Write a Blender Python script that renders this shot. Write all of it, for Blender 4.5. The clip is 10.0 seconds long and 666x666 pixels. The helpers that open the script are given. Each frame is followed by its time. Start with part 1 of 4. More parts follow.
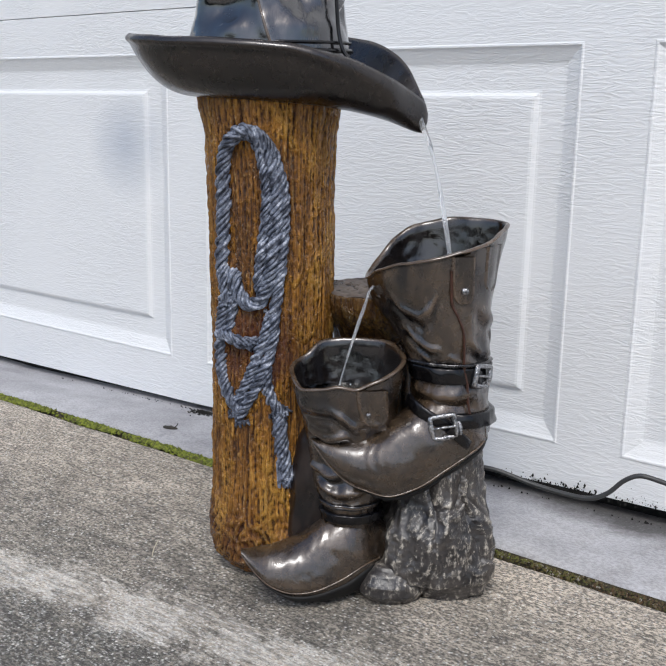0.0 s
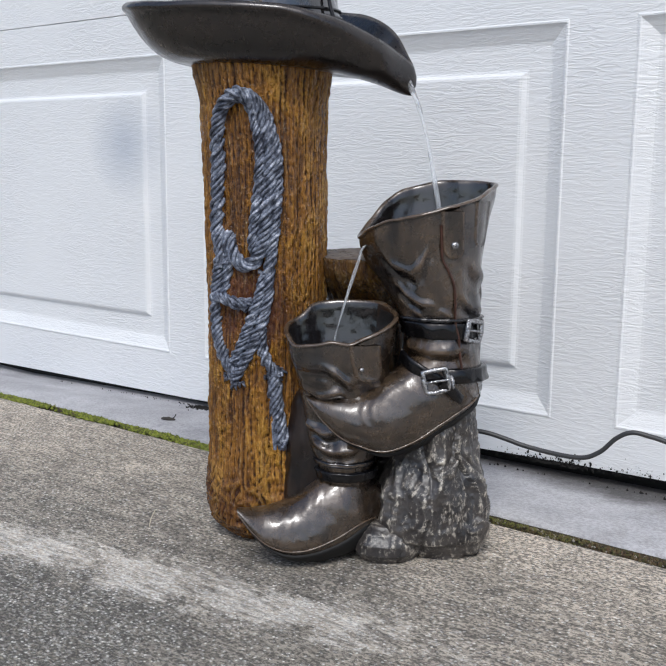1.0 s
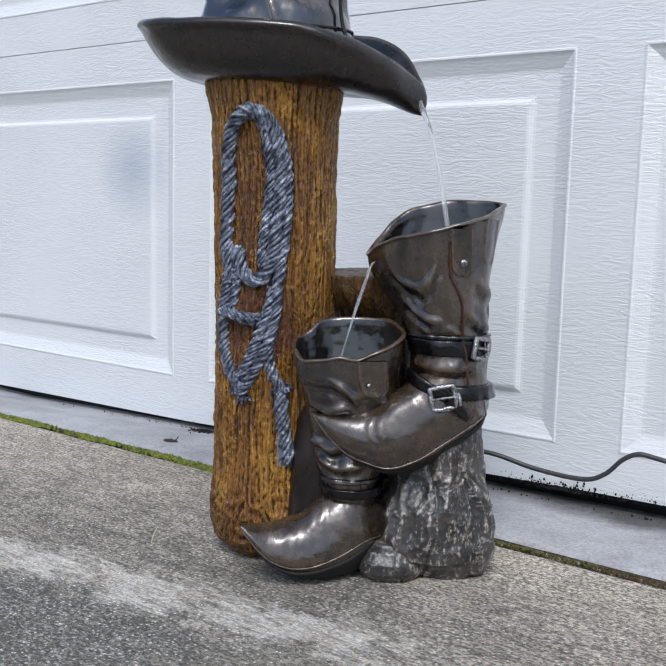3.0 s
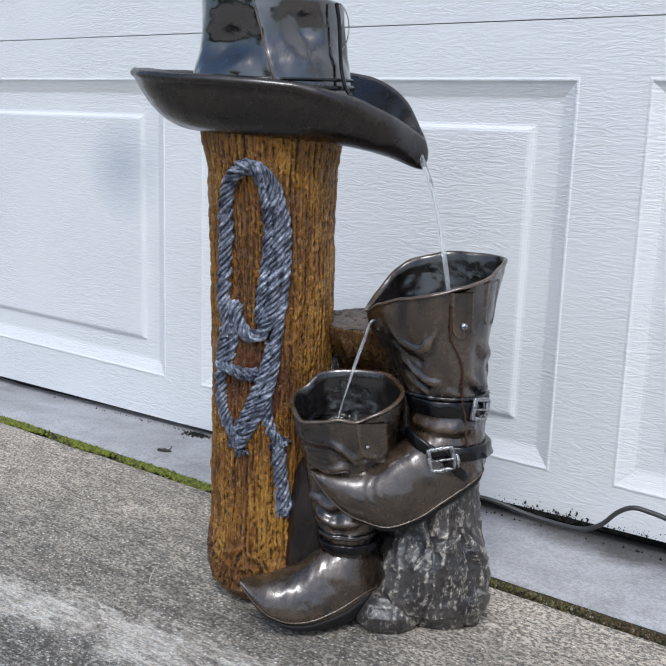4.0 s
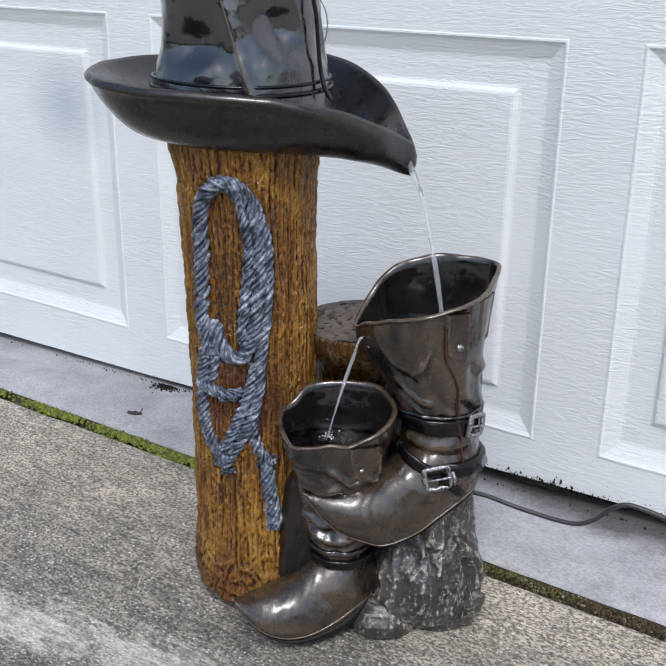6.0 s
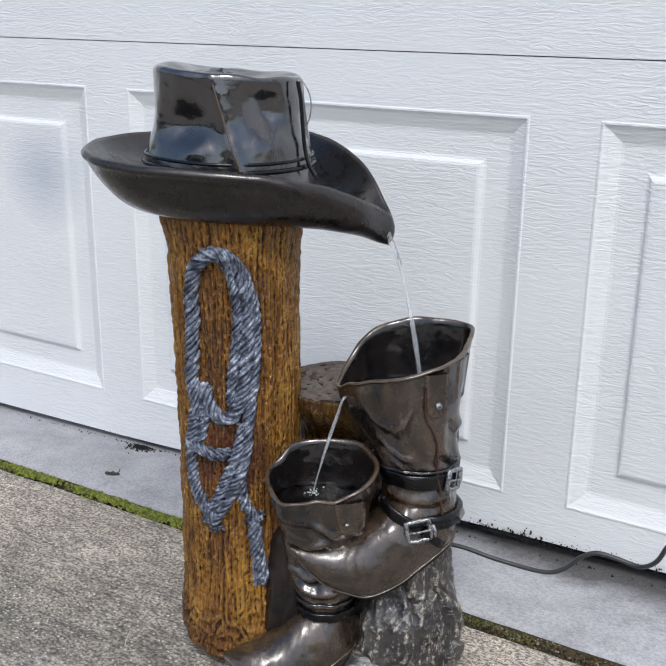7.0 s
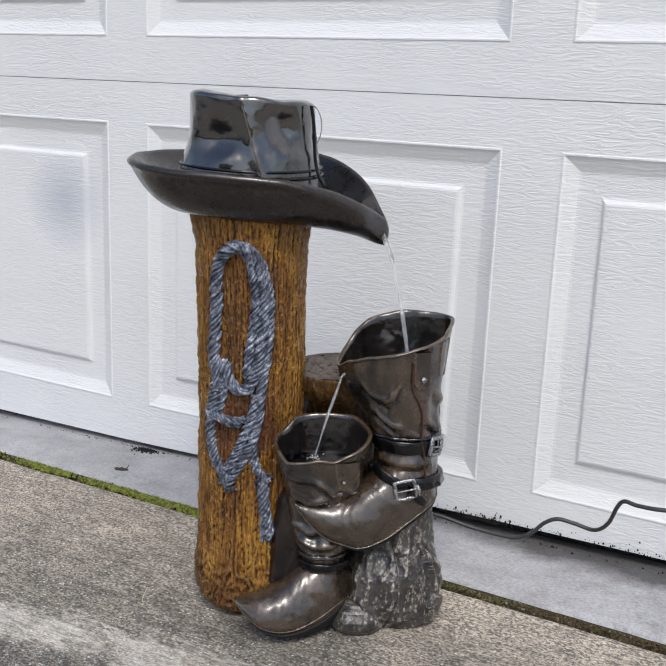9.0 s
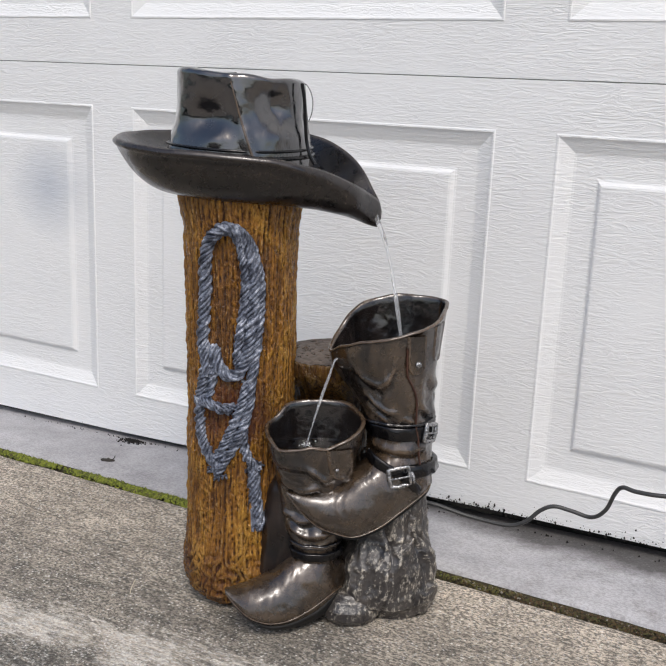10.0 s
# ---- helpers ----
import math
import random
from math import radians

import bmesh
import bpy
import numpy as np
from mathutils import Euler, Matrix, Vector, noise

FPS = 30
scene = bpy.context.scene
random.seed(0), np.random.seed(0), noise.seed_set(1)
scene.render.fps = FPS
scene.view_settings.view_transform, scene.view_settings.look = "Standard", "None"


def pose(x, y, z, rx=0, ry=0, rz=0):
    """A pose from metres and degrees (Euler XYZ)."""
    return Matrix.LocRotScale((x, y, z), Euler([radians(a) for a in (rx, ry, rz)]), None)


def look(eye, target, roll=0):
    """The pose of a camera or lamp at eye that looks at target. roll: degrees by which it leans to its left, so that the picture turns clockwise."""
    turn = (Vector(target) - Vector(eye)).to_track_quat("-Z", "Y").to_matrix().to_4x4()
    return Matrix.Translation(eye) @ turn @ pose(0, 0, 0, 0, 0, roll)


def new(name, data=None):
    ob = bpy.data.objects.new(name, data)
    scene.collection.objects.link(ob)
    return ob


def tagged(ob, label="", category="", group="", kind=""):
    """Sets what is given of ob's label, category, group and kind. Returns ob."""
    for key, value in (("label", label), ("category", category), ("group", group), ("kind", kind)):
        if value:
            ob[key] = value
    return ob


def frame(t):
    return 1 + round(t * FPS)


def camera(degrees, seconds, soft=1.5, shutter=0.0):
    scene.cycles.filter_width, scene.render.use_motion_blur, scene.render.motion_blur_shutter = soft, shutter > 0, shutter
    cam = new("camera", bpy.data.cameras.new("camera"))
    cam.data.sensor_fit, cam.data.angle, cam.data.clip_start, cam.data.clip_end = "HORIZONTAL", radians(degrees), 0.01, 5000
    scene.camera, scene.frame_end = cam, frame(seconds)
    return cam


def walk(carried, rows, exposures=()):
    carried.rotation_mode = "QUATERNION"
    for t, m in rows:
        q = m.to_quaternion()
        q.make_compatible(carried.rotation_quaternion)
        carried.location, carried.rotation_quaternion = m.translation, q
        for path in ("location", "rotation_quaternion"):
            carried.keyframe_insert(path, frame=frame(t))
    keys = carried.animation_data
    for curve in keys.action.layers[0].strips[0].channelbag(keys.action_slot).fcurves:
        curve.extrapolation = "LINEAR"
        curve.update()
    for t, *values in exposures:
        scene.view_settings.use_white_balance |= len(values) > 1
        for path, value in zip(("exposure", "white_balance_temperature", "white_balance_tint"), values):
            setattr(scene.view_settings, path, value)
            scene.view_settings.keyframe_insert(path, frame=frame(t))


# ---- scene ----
cam = camera(37.3, 10.0)
PATH = [
    (0, (0.45, -0.945, 0.435), (-0.776, 0.571, -0.011), 1.1),
    (0.5, (0.471, -0.958, 0.402), (-0.761, 0.566, -0.001), 0.8),
    (1, (0.473, -0.962, 0.366), (-0.767, 0.567, 0.009), 0.5),
    (1.5, (0.482, -0.972, 0.348), (-0.766, 0.561, 0.045), 0.6),
    (2, (0.486, -0.974, 0.332), (-0.771, 0.561, 0.077), 0.9),
    (3.5, (0.457, -0.965, 0.381), (-0.773, 0.579, 0.058), 1.8),
    (4, (0.443, -0.959, 0.455), (-0.761, 0.581, 0.031), 1.8),
    (4.5, (0.422, -0.952, 0.507), (-0.751, 0.569, -0.048), 1.7),
    (5, (0.389, -0.936, 0.545), (-0.741, 0.575, -0.119), 1.5),
    (5.2, (0.373, -0.93, 0.548), (-0.739, 0.583, -0.14), 1.3),
    (6.3, (0.355, -0.91, 0.598), (-0.683, 0.636, -0.129), 0.3),
    (6.5, (0.346, -0.908, 0.605), (-0.681, 0.652, -0.11), 0.2),
    (7, (0.364, -0.961, 0.6), (-0.635, 0.657, -0.019), 0.8),
    (7.5, (0.389, -1.016, 0.602), (-0.596, 0.631, 0.038), 1.3),
    (8, (0.402, -1.045, 0.588), (-0.588, 0.597, 0.019), 1.9),
    (8.5, (0.426, -1.072, 0.591), (-0.558, 0.586, 0.057), 2.2),
    (9, (0.425, -1.115, 0.568), (-0.546, 0.564, 0.08), 2.3),
    (9.5, (0.415, -1.107, 0.555), (-0.543, 0.58, 0.068), 2.3),
    (10, (0.41, -1.101, 0.552), (-0.534, 0.591, 0.055), 2.3),
]
EXPOSURES = [(0, 0.08, 6180, 7.4), (2, 0.05, 5960, 6.4), (4, 0.04, 5860, 5.8), (6.5, 0.09, 6040, 6.4), (8, 0.03, 6180, 6.8), (9, 0.02, 6320, 7.6), (10, 0.04, 6570, 8.6)]
walk(cam, [(t, look(eye, target, roll)) for t, eye, target, roll in PATH], EXPOSURES)

# ---------- world and light ----------
SUN_EL, SUN_AZ = radians(52), radians(150)  # azimuth clockwise from +y
world = bpy.data.worlds.new("sky")
scene.world = world
world.use_nodes = True
wn = world.node_tree.nodes
sky = wn.new("ShaderNodeTexSky")
sky.sky_type = 'NISHITA'
sky.sun_disc = False
sky.sun_elevation, sky.sun_rotation = SUN_EL, SUN_AZ
sky.air_density, sky.dust_density = 1.0, 3.0
world.node_tree.links.new(sky.outputs[0], wn["Background"].inputs[0])
wn["Background"].inputs[1].default_value = 0.15
sun = new("sun", bpy.data.lights.new("sun", 'SUN'))
sun.data.energy, sun.data.angle, sun.data.color = 1.35, radians(14), (1.0, 0.97, 0.93)
sun.matrix_world = look((math.sin(SUN_AZ) * math.cos(SUN_EL), math.cos(SUN_AZ) * math.cos(SUN_EL), math.sin(SUN_EL)), (0, 0, 0))
scene.view_settings.exposure = 0.0


# ---------- materials ----------
def material(name):
    m = bpy.data.materials.new(name)
    m.use_nodes = True
    return m, m.node_tree.nodes, m.node_tree.links, m.node_tree.nodes["Principled BSDF"]


def noise_at(nt, scale, stretch=(1, 1, 1), detail=4.0, rough=0.55, distortion=0.0, coord="Object"):
    n, l = nt.nodes, nt.links
    tc, mp, ns = n.new("ShaderNodeTexCoord"), n.new("ShaderNodeMapping"), n.new("ShaderNodeTexNoise")
    mp.inputs["Scale"].default_value = stretch
    l.new(tc.outputs[coord], mp.inputs[0])
    l.new(mp.outputs[0], ns.inputs["Vector"])
    ns.inputs["Scale"].default_value, ns.inputs["Detail"].default_value = scale, detail
    ns.inputs["Roughness"].default_value, ns.inputs["Distortion"].default_value = rough, distortion
    return ns.outputs["Fac"]


def ramp(nt, fac, *stops):
    r = nt.nodes.new("ShaderNodeValToRGB")
    while len(r.color_ramp.elements) < len(stops):
        r.color_ramp.elements.new(0.5)
    for e, (pos, col) in zip(r.color_ramp.elements, stops):
        e.position = pos
        e.color = (*col, 1) if len(col) == 3 else (col[0], col[0], col[0], 1)
    nt.links.new(fac, r.inputs[0])
    return r.outputs[0]


def mixed(nt, fac, a, b, mode='MIX'):
    m = nt.nodes.new("ShaderNodeMix")
    m.data_type, m.blend_type = 'RGBA', mode
    for socket, value in ((m.inputs[0], fac), (m.inputs[6], a), (m.inputs[7], b)):
        if isinstance(value, (int, float)):
            socket.default_value = value
        elif isinstance(value, tuple):
            socket.default_value = (*value, 1)
        else:
            nt.links.new(value, socket)
    return m.outputs[2]


def bump(nt, height, strength, distance, base=None):
    b = nt.nodes.new("ShaderNodeBump")
    b.inputs["Strength"].default_value, b.inputs["Distance"].default_value = strength, distance
    nt.links.new(height, b.inputs["Height"])
    if base is not None:
        nt.links.new(base, b.inputs["Normal"])
    return b.outputs[0]


def pointiness(nt):
    return nt.nodes.new("ShaderNodeNewGeometry").outputs["Pointiness"]


def math_node(nt, op, a, b):
    m = nt.nodes.new("ShaderNodeMath")
    m.operation = op
    for s, v in ((m.inputs[0], a), (m.inputs[1], b)):
        if isinstance(v, (int, float)):
            s.default_value = v
        else:
            nt.links.new(v, s)
    return m.outputs[0]


def door_paint():
    m, n, l, p = material("door_paint")
    nt = m.node_tree
    grain = noise_at(nt, 1.0, (30, 30, 165), 3.0, 0.6, 2.2)
    fine = noise_at(nt, 1.0, (60, 60, 420), 2.0, 0.5, 0.8)
    patch = noise_at(nt, 5.0, (1, 1, 1), 3)
    dirt = noise_at(nt, 2.2, (1, 1, 2.5), 6, 0.6)
    tc, sp = n.new("ShaderNodeTexCoord"), n.new("ShaderNodeVectorMath")
    sp.operation = 'DISTANCE'
    l.new(tc.outputs["Object"], sp.inputs[0])
    sp.inputs[1].default_value = (-0.713, 0.005, 0.376)
    # a soft-edged blue-grey patch on one panel
    grey_patch = ramp(nt, math_node(nt, 'ADD', sp.outputs["Value"], math_node(nt, 'MULTIPLY', math_node(nt, 'SUBTRACT', dirt, 0.5), 0.09)), (0.01, (0.75,)), (0.085, (0,)))
    l.new(mixed(nt, grey_patch, mixed(nt, ramp(nt, dirt, (0.45, (0,)), (0.75, (0.35,))), (0.80, 0.81, 0.82), (0.69, 0.70, 0.71)), (0.47, 0.51, 0.58)), p.inputs["Base Color"])
    h = math_node(nt, 'ADD', math_node(nt, 'MULTIPLY', ramp(nt, grain, (0.40, (0,)), (0.60, (1,))), ramp(nt, patch, (0.36, (0.2,)), (0.62, (1,)))), math_node(nt, 'MULTIPLY', fine, 0.3))
    l.new(bump(nt, h, 0.43, 0.0016), p.inputs["Normal"])
    p.inputs["Roughness"].default_value = 0.42
    return m


def concrete(name, light, dark, aggregate, stains=True):
    m, n, l, p = material(name)
    nt = m.node_tree
    big = noise_at(nt, 3.1, (1, 1, 1), 5, 0.6)
    mid = noise_at(nt, 14, (1, 1, 1), 6, 0.65)
    grit = noise_at(nt, 250, (1, 1.6, 1), 4, 0.75)
    broom = noise_at(nt, 1.0, (34, 230, 34), 4, 0.7, 0.5)
    col = ramp(nt, math_node(nt, 'ADD', math_node(nt, 'MULTIPLY', big, 0.5), math_node(nt, 'MULTIPLY', mid, 0.5)), (0.36, dark), (0.62, light))
    if stains:
        tc, sp = n.new("ShaderNodeTexCoord"), n.new("ShaderNodeSeparateXYZ")
        l.new(tc.outputs["Object"], sp.inputs[0])
        # the old tyre band: a pale worn strip and a black oily one, running slightly askew to the door
        line = math_node(nt, 'ADD', math_node(nt, 'ADD', sp.outputs[1], math_node(nt, 'MULTIPLY', sp.outputs[0], -0.15)), math_node(nt, 'MULTIPLY', math_node(nt, 'SUBTRACT', mid, 0.5), 0.11))
        pale = ramp(nt, math_node(nt, 'ADD', line, 1.0), (0.525, (0,)), (0.555, (1,)), (0.600, (1,)), (0.645, (0,)))
        oily = ramp(nt, math_node(nt, 'ADD', line, 1.0), (0.24, (0,)), (0.38, (0.9,)), (0.525, (1,)), (0.570, (0,)))
        side = ramp(nt, math_node(nt, 'ADD', sp.outputs[0], math_node(nt, 'MULTIPLY', big, 0.3)), (0.0, (1,)), (0.24, (0,)))
        far = ramp(nt, math_node(nt, 'ADD', sp.outputs[0], math_node(nt, 'MULTIPLY', big, 0.3)), (0.12, (1,)), (0.55, (0,)))
        oily, pale = math_node(nt, 'MULTIPLY', oily, side), math_node(nt, 'MULTIPLY', pale, far)
        breaks = math_node(nt, 'MULTIPLY', ramp(nt, mid, (0.38, (0.20,)), (0.56, (1,))), ramp(nt, noise_at(nt, 150, (0.5, 1.8, 1), 4, 0.7), (0.42, (0.12,)), (0.54, (1,))))
        specks = ramp(nt, noise_at(nt, 210, (1, 1, 1), 4, 0.7), (0.46, (1,)), (0.58, (0.10,)))
        crumbs = math_node(nt, 'MULTIPLY', math_node(nt, 'SUBTRACT', noise_at(nt, 60, (0.6, 1.6, 1), 7, 0.85), 0.5), 3.0)
        pale = ramp(nt, math_node(nt, 'MULTIPLY', math_node(nt, 'ADD', pale, crumbs), ramp(nt, pale, (0.0, (0,)), (0.3, (1,)))), (0.55, (0,)), (1.0, (0.85,)))
        oily = ramp(nt, math_node(nt, 'MULTIPLY', math_node(nt, 'ADD', oily, crumbs), ramp(nt, oily, (0.0, (0,)), (0.15, (1,)))), (0.25, (0,)), (0.80, (1,)))
        col = mixed(nt, math_node(nt, 'MULTIPLY', pale, math_node(nt, 'MULTIPLY', breaks, 0.95)), col, (0.86, 0.82, 0.75))
        col = mixed(nt, math_node(nt, 'MULTIPLY', oily, math_node(nt, 'MULTIPLY', specks, 0.92)), col, (0.034, 0.035, 0.039))
        # laid-bare grains of pale sand in the worn strip
        sand = ramp(nt, noise_at(nt, 290, (0.7, 1.3, 1), 3, 0.6), (0.53, (0,)), (0.575, (0.9,)))
        col = mixed(nt, math_node(nt, 'MULTIPLY', sand, math_node(nt, 'MAXIMUM', oily, pale)), col, (0.84, 0.82, 0.78))
        # years of dirt on the left half of the drive
        grey = ramp(nt, math_node(nt, 'ADD', sp.outputs[0], math_node(nt, 'MULTIPLY', math_node(nt, 'SUBTRACT', big, 0.5), 0.8)), (0.0, (0.58,)), (0.36, (0.0,)))
        # cleaner towards the joint
        grey = math_node(nt, 'MULTIPLY', grey, ramp(nt, math_node(nt, 'ADD', line, 1.0), (0.05, (0.3,)), (0.40, (1,)), (0.62, (1,)), (0.80, (0.10,))))
        keep = math_node(nt, 'SUBTRACT', 1.0, math_node(nt, 'MULTIPLY', pale, 0.9))
        col = mixed(nt, math_node(nt, 'MULTIPLY', grey, keep), col, (0.22, 0.21, 0.18))
        # soot trodden into the surface in blotches, and a bloom of algae at the far corner of the tyre band
        soot = math_node(nt, 'MULTIPLY', ramp(nt, noise_at(nt, 48, (0.6, 1.3, 1), 5, 0.7), (0.47, (0,)), (0.62, (0.55,))), math_node(nt, 'MULTIPLY', keep, ramp(nt, grey, (0.0, (0.25,)), (0.3, (1,)))))
        col = mixed(nt, soot, col, (0.10, 0.092, 0.082))
        algae = math_node(nt, 'MULTIPLY', ramp(nt, math_node(nt, 'ADD', line, 1.0), (0.16, (0,)), (0.28, (0.5,)), (0.34, (0.5,)), (0.44, (0,))), ramp(nt, noise_at(nt, 90, (1, 1, 1), 4, 0.7), (0.46, (0,)), (0.58, (1,))))
        col = mixed(nt, math_node(nt, 'MULTIPLY', algae, side), col, (0.17, 0.23, 0.10))
    else:
        tc, sp = n.new("ShaderNodeTexCoord"), n.new("ShaderNodeSeparateXYZ")
        l.new(tc.outputs["Object"], sp.inputs[0])
        # swept-up dirt lying along the foot of the door, thickest on the right
        edge = math_node(nt, 'ADD', math_node(nt, 'ADD', sp.outputs[1], math_node(nt, 'MULTIPLY', sp.outputs[0], 0.075)), math_node(nt, 'MULTIPLY', math_node(nt, 'SUBTRACT', mid, 0.5), 0.10))
        spots = math_node(nt, 'MULTIPLY', ramp(nt, noise_at(nt, 34, (1, 1, 1), 6, 0.75), (0.50, (0,)), (0.64, (0.6,))), ramp(nt, sp.outputs[0], (0.0, (0.15,)), (0.35, (1,))))
        col = mixed(nt, spots, col, (0.15, 0.13, 0.115))
        col = mixed(nt, ramp(nt, math_node(nt, 'ADD', edge, 1.0), (0.966, (0,)), (1.0, (0.85,))), col, (0.055, 0.050, 0.048))
    vo = n.new("ShaderNodeTexVoronoi")
    tc2 = n.new("ShaderNodeTexCoord")
    l.new(tc2.outputs["Object"], vo.inputs["Vector"])
    vo.inputs["Scale"].default_value = 270
    sprinkle = math_node(nt, 'MULTIPLY', ramp(nt, vo.outputs["Distance"], (0.22, (1,)), (0.40, (0,))), ramp(nt, vo.outputs["Color"], (0.42, (0,)), (0.55, (1,))))
    col = mixed(nt, math_node(nt, 'MULTIPLY', sprinkle, aggregate), col, (0.86, 0.84, 0.79))
    dull = ramp(nt, grit, (0.44, (0.9 if stains else 0.30,)), (0.55, (0,)))
    if stains:
        dull = math_node(nt, 'MULTIPLY', dull, math_node(nt, 'SUBTRACT', 1.0, math_node(nt, 'MULTIPLY', pale, 0.62)))
    col = mixed(nt, dull, col, mixed(nt, 0.85, col, (0.03, 0.028, 0.025)))
    if stains:
        col = mixed(nt, ramp(nt, broom, (0.36, (0.8,)), (0.52, (0,))), col, mixed(nt, 0.6, col, (0.05, 0.045, 0.04)))
    l.new(col, p.inputs["Base Color"])
    h = math_node(nt, 'ADD', math_node(nt, 'MULTIPLY', grit, 1.0), math_node(nt, 'ADD', math_node(nt, 'MULTIPLY', broom, 0.8), math_node(nt, 'MULTIPLY', sprinkle, 0.6)))
    l.new(bump(nt, h, 0.9 if stains else 0.3, 0.0015), p.inputs["Normal"])
    p.inputs["Roughness"].default_value = 0.85
    return m


def bark(name, tone):
    m, n, l, p = material(name)
    nt = m.node_tree
    streak = noise_at(nt, 1.0, (420, 420, 26), 4, 0.6, 0.7)
    patch = noise_at(nt, 10, (1, 1, 0.4), 4, 0.6)
    flake = noise_at(nt, 1.0, (330, 330, 170), 3, 0.65, 1.2)
    peel = ramp(nt, noise_at(nt, 1.0, (46, 46, 22), 4, 0.6, 0.6), (0.47, (0,)), (0.60, (1,)))
    lines = math_node(nt, 'ADD', math_node(nt, 'MULTIPLY', streak, 0.46), math_node(nt, 'MULTIPLY', math_node(nt, 'MULTIPLY', flake, peel), 0.20))
    col = ramp(nt, math_node(nt, 'ADD', lines, math_node(nt, 'MULTIPLY', patch, 0.42)), (0.31, (0.030 * tone, 0.012 * tone, 0.006 * tone)), (0.395, (0.150 * tone, 0.062 * tone, 0.012 * tone)), (0.49, (0.31 * tone, 0.136 * tone, 0.019 * tone)), (0.58, (0.54 * tone, 0.280 * tone, 0.048 * tone)))
    # crease shade and ridge highlights put into the bark's colour
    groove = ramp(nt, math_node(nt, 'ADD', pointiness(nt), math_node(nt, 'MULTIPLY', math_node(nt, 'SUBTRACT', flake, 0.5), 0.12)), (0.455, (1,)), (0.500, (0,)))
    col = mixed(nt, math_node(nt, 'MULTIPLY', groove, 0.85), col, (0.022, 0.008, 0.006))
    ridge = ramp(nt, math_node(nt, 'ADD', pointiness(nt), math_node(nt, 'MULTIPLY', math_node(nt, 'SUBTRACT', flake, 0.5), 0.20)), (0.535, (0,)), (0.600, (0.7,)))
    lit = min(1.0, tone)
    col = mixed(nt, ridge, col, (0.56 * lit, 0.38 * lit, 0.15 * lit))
    # a red-brown stain brushed on below the coil of rope
    tc, sp = n.new("ShaderNodeTexCoord"), n.new("ShaderNodeVectorMath")
    sp.operation = 'DISTANCE'
    l.new(tc.outputs["Object"], sp.inputs[0])
    sp.inputs[1].default_value = (-0.006, -0.055, 0.222)
    stain = ramp(nt, math_node(nt, 'ADD', sp.outputs["Value"], math_node(nt, 'MULTIPLY', math_node(nt, 'SUBTRACT', flake, 0.5), 0.03)), (0.025, (0.75,)), (0.052, (0,)))
    col = mixed(nt, stain, col, mixed(nt, 0.8, col, (0.075, 0.018, 0.012)))
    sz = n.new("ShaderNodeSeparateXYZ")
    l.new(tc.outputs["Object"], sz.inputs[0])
    # darker red-brown towards the gnarled foot
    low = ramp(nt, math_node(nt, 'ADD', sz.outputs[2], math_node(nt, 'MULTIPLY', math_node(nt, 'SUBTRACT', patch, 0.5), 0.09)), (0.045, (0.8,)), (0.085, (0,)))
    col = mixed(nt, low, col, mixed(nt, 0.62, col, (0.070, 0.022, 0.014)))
    l.new(col, p.inputs["Base Color"])
    h = math_node(nt, 'ADD', streak, math_node(nt, 'MULTIPLY', math_node(nt, 'MULTIPLY', flake, ramp(nt, peel, (0.0, (0.35,)), (1.0, (1,)))), 2.2))
    l.new(bump(nt, h, 1.0, 0.0030), p.inputs["Normal"])
    p.inputs["Roughness"].default_value = 0.17
    p.inputs["Specular IOR Level"].default_value = 0.6
    return m
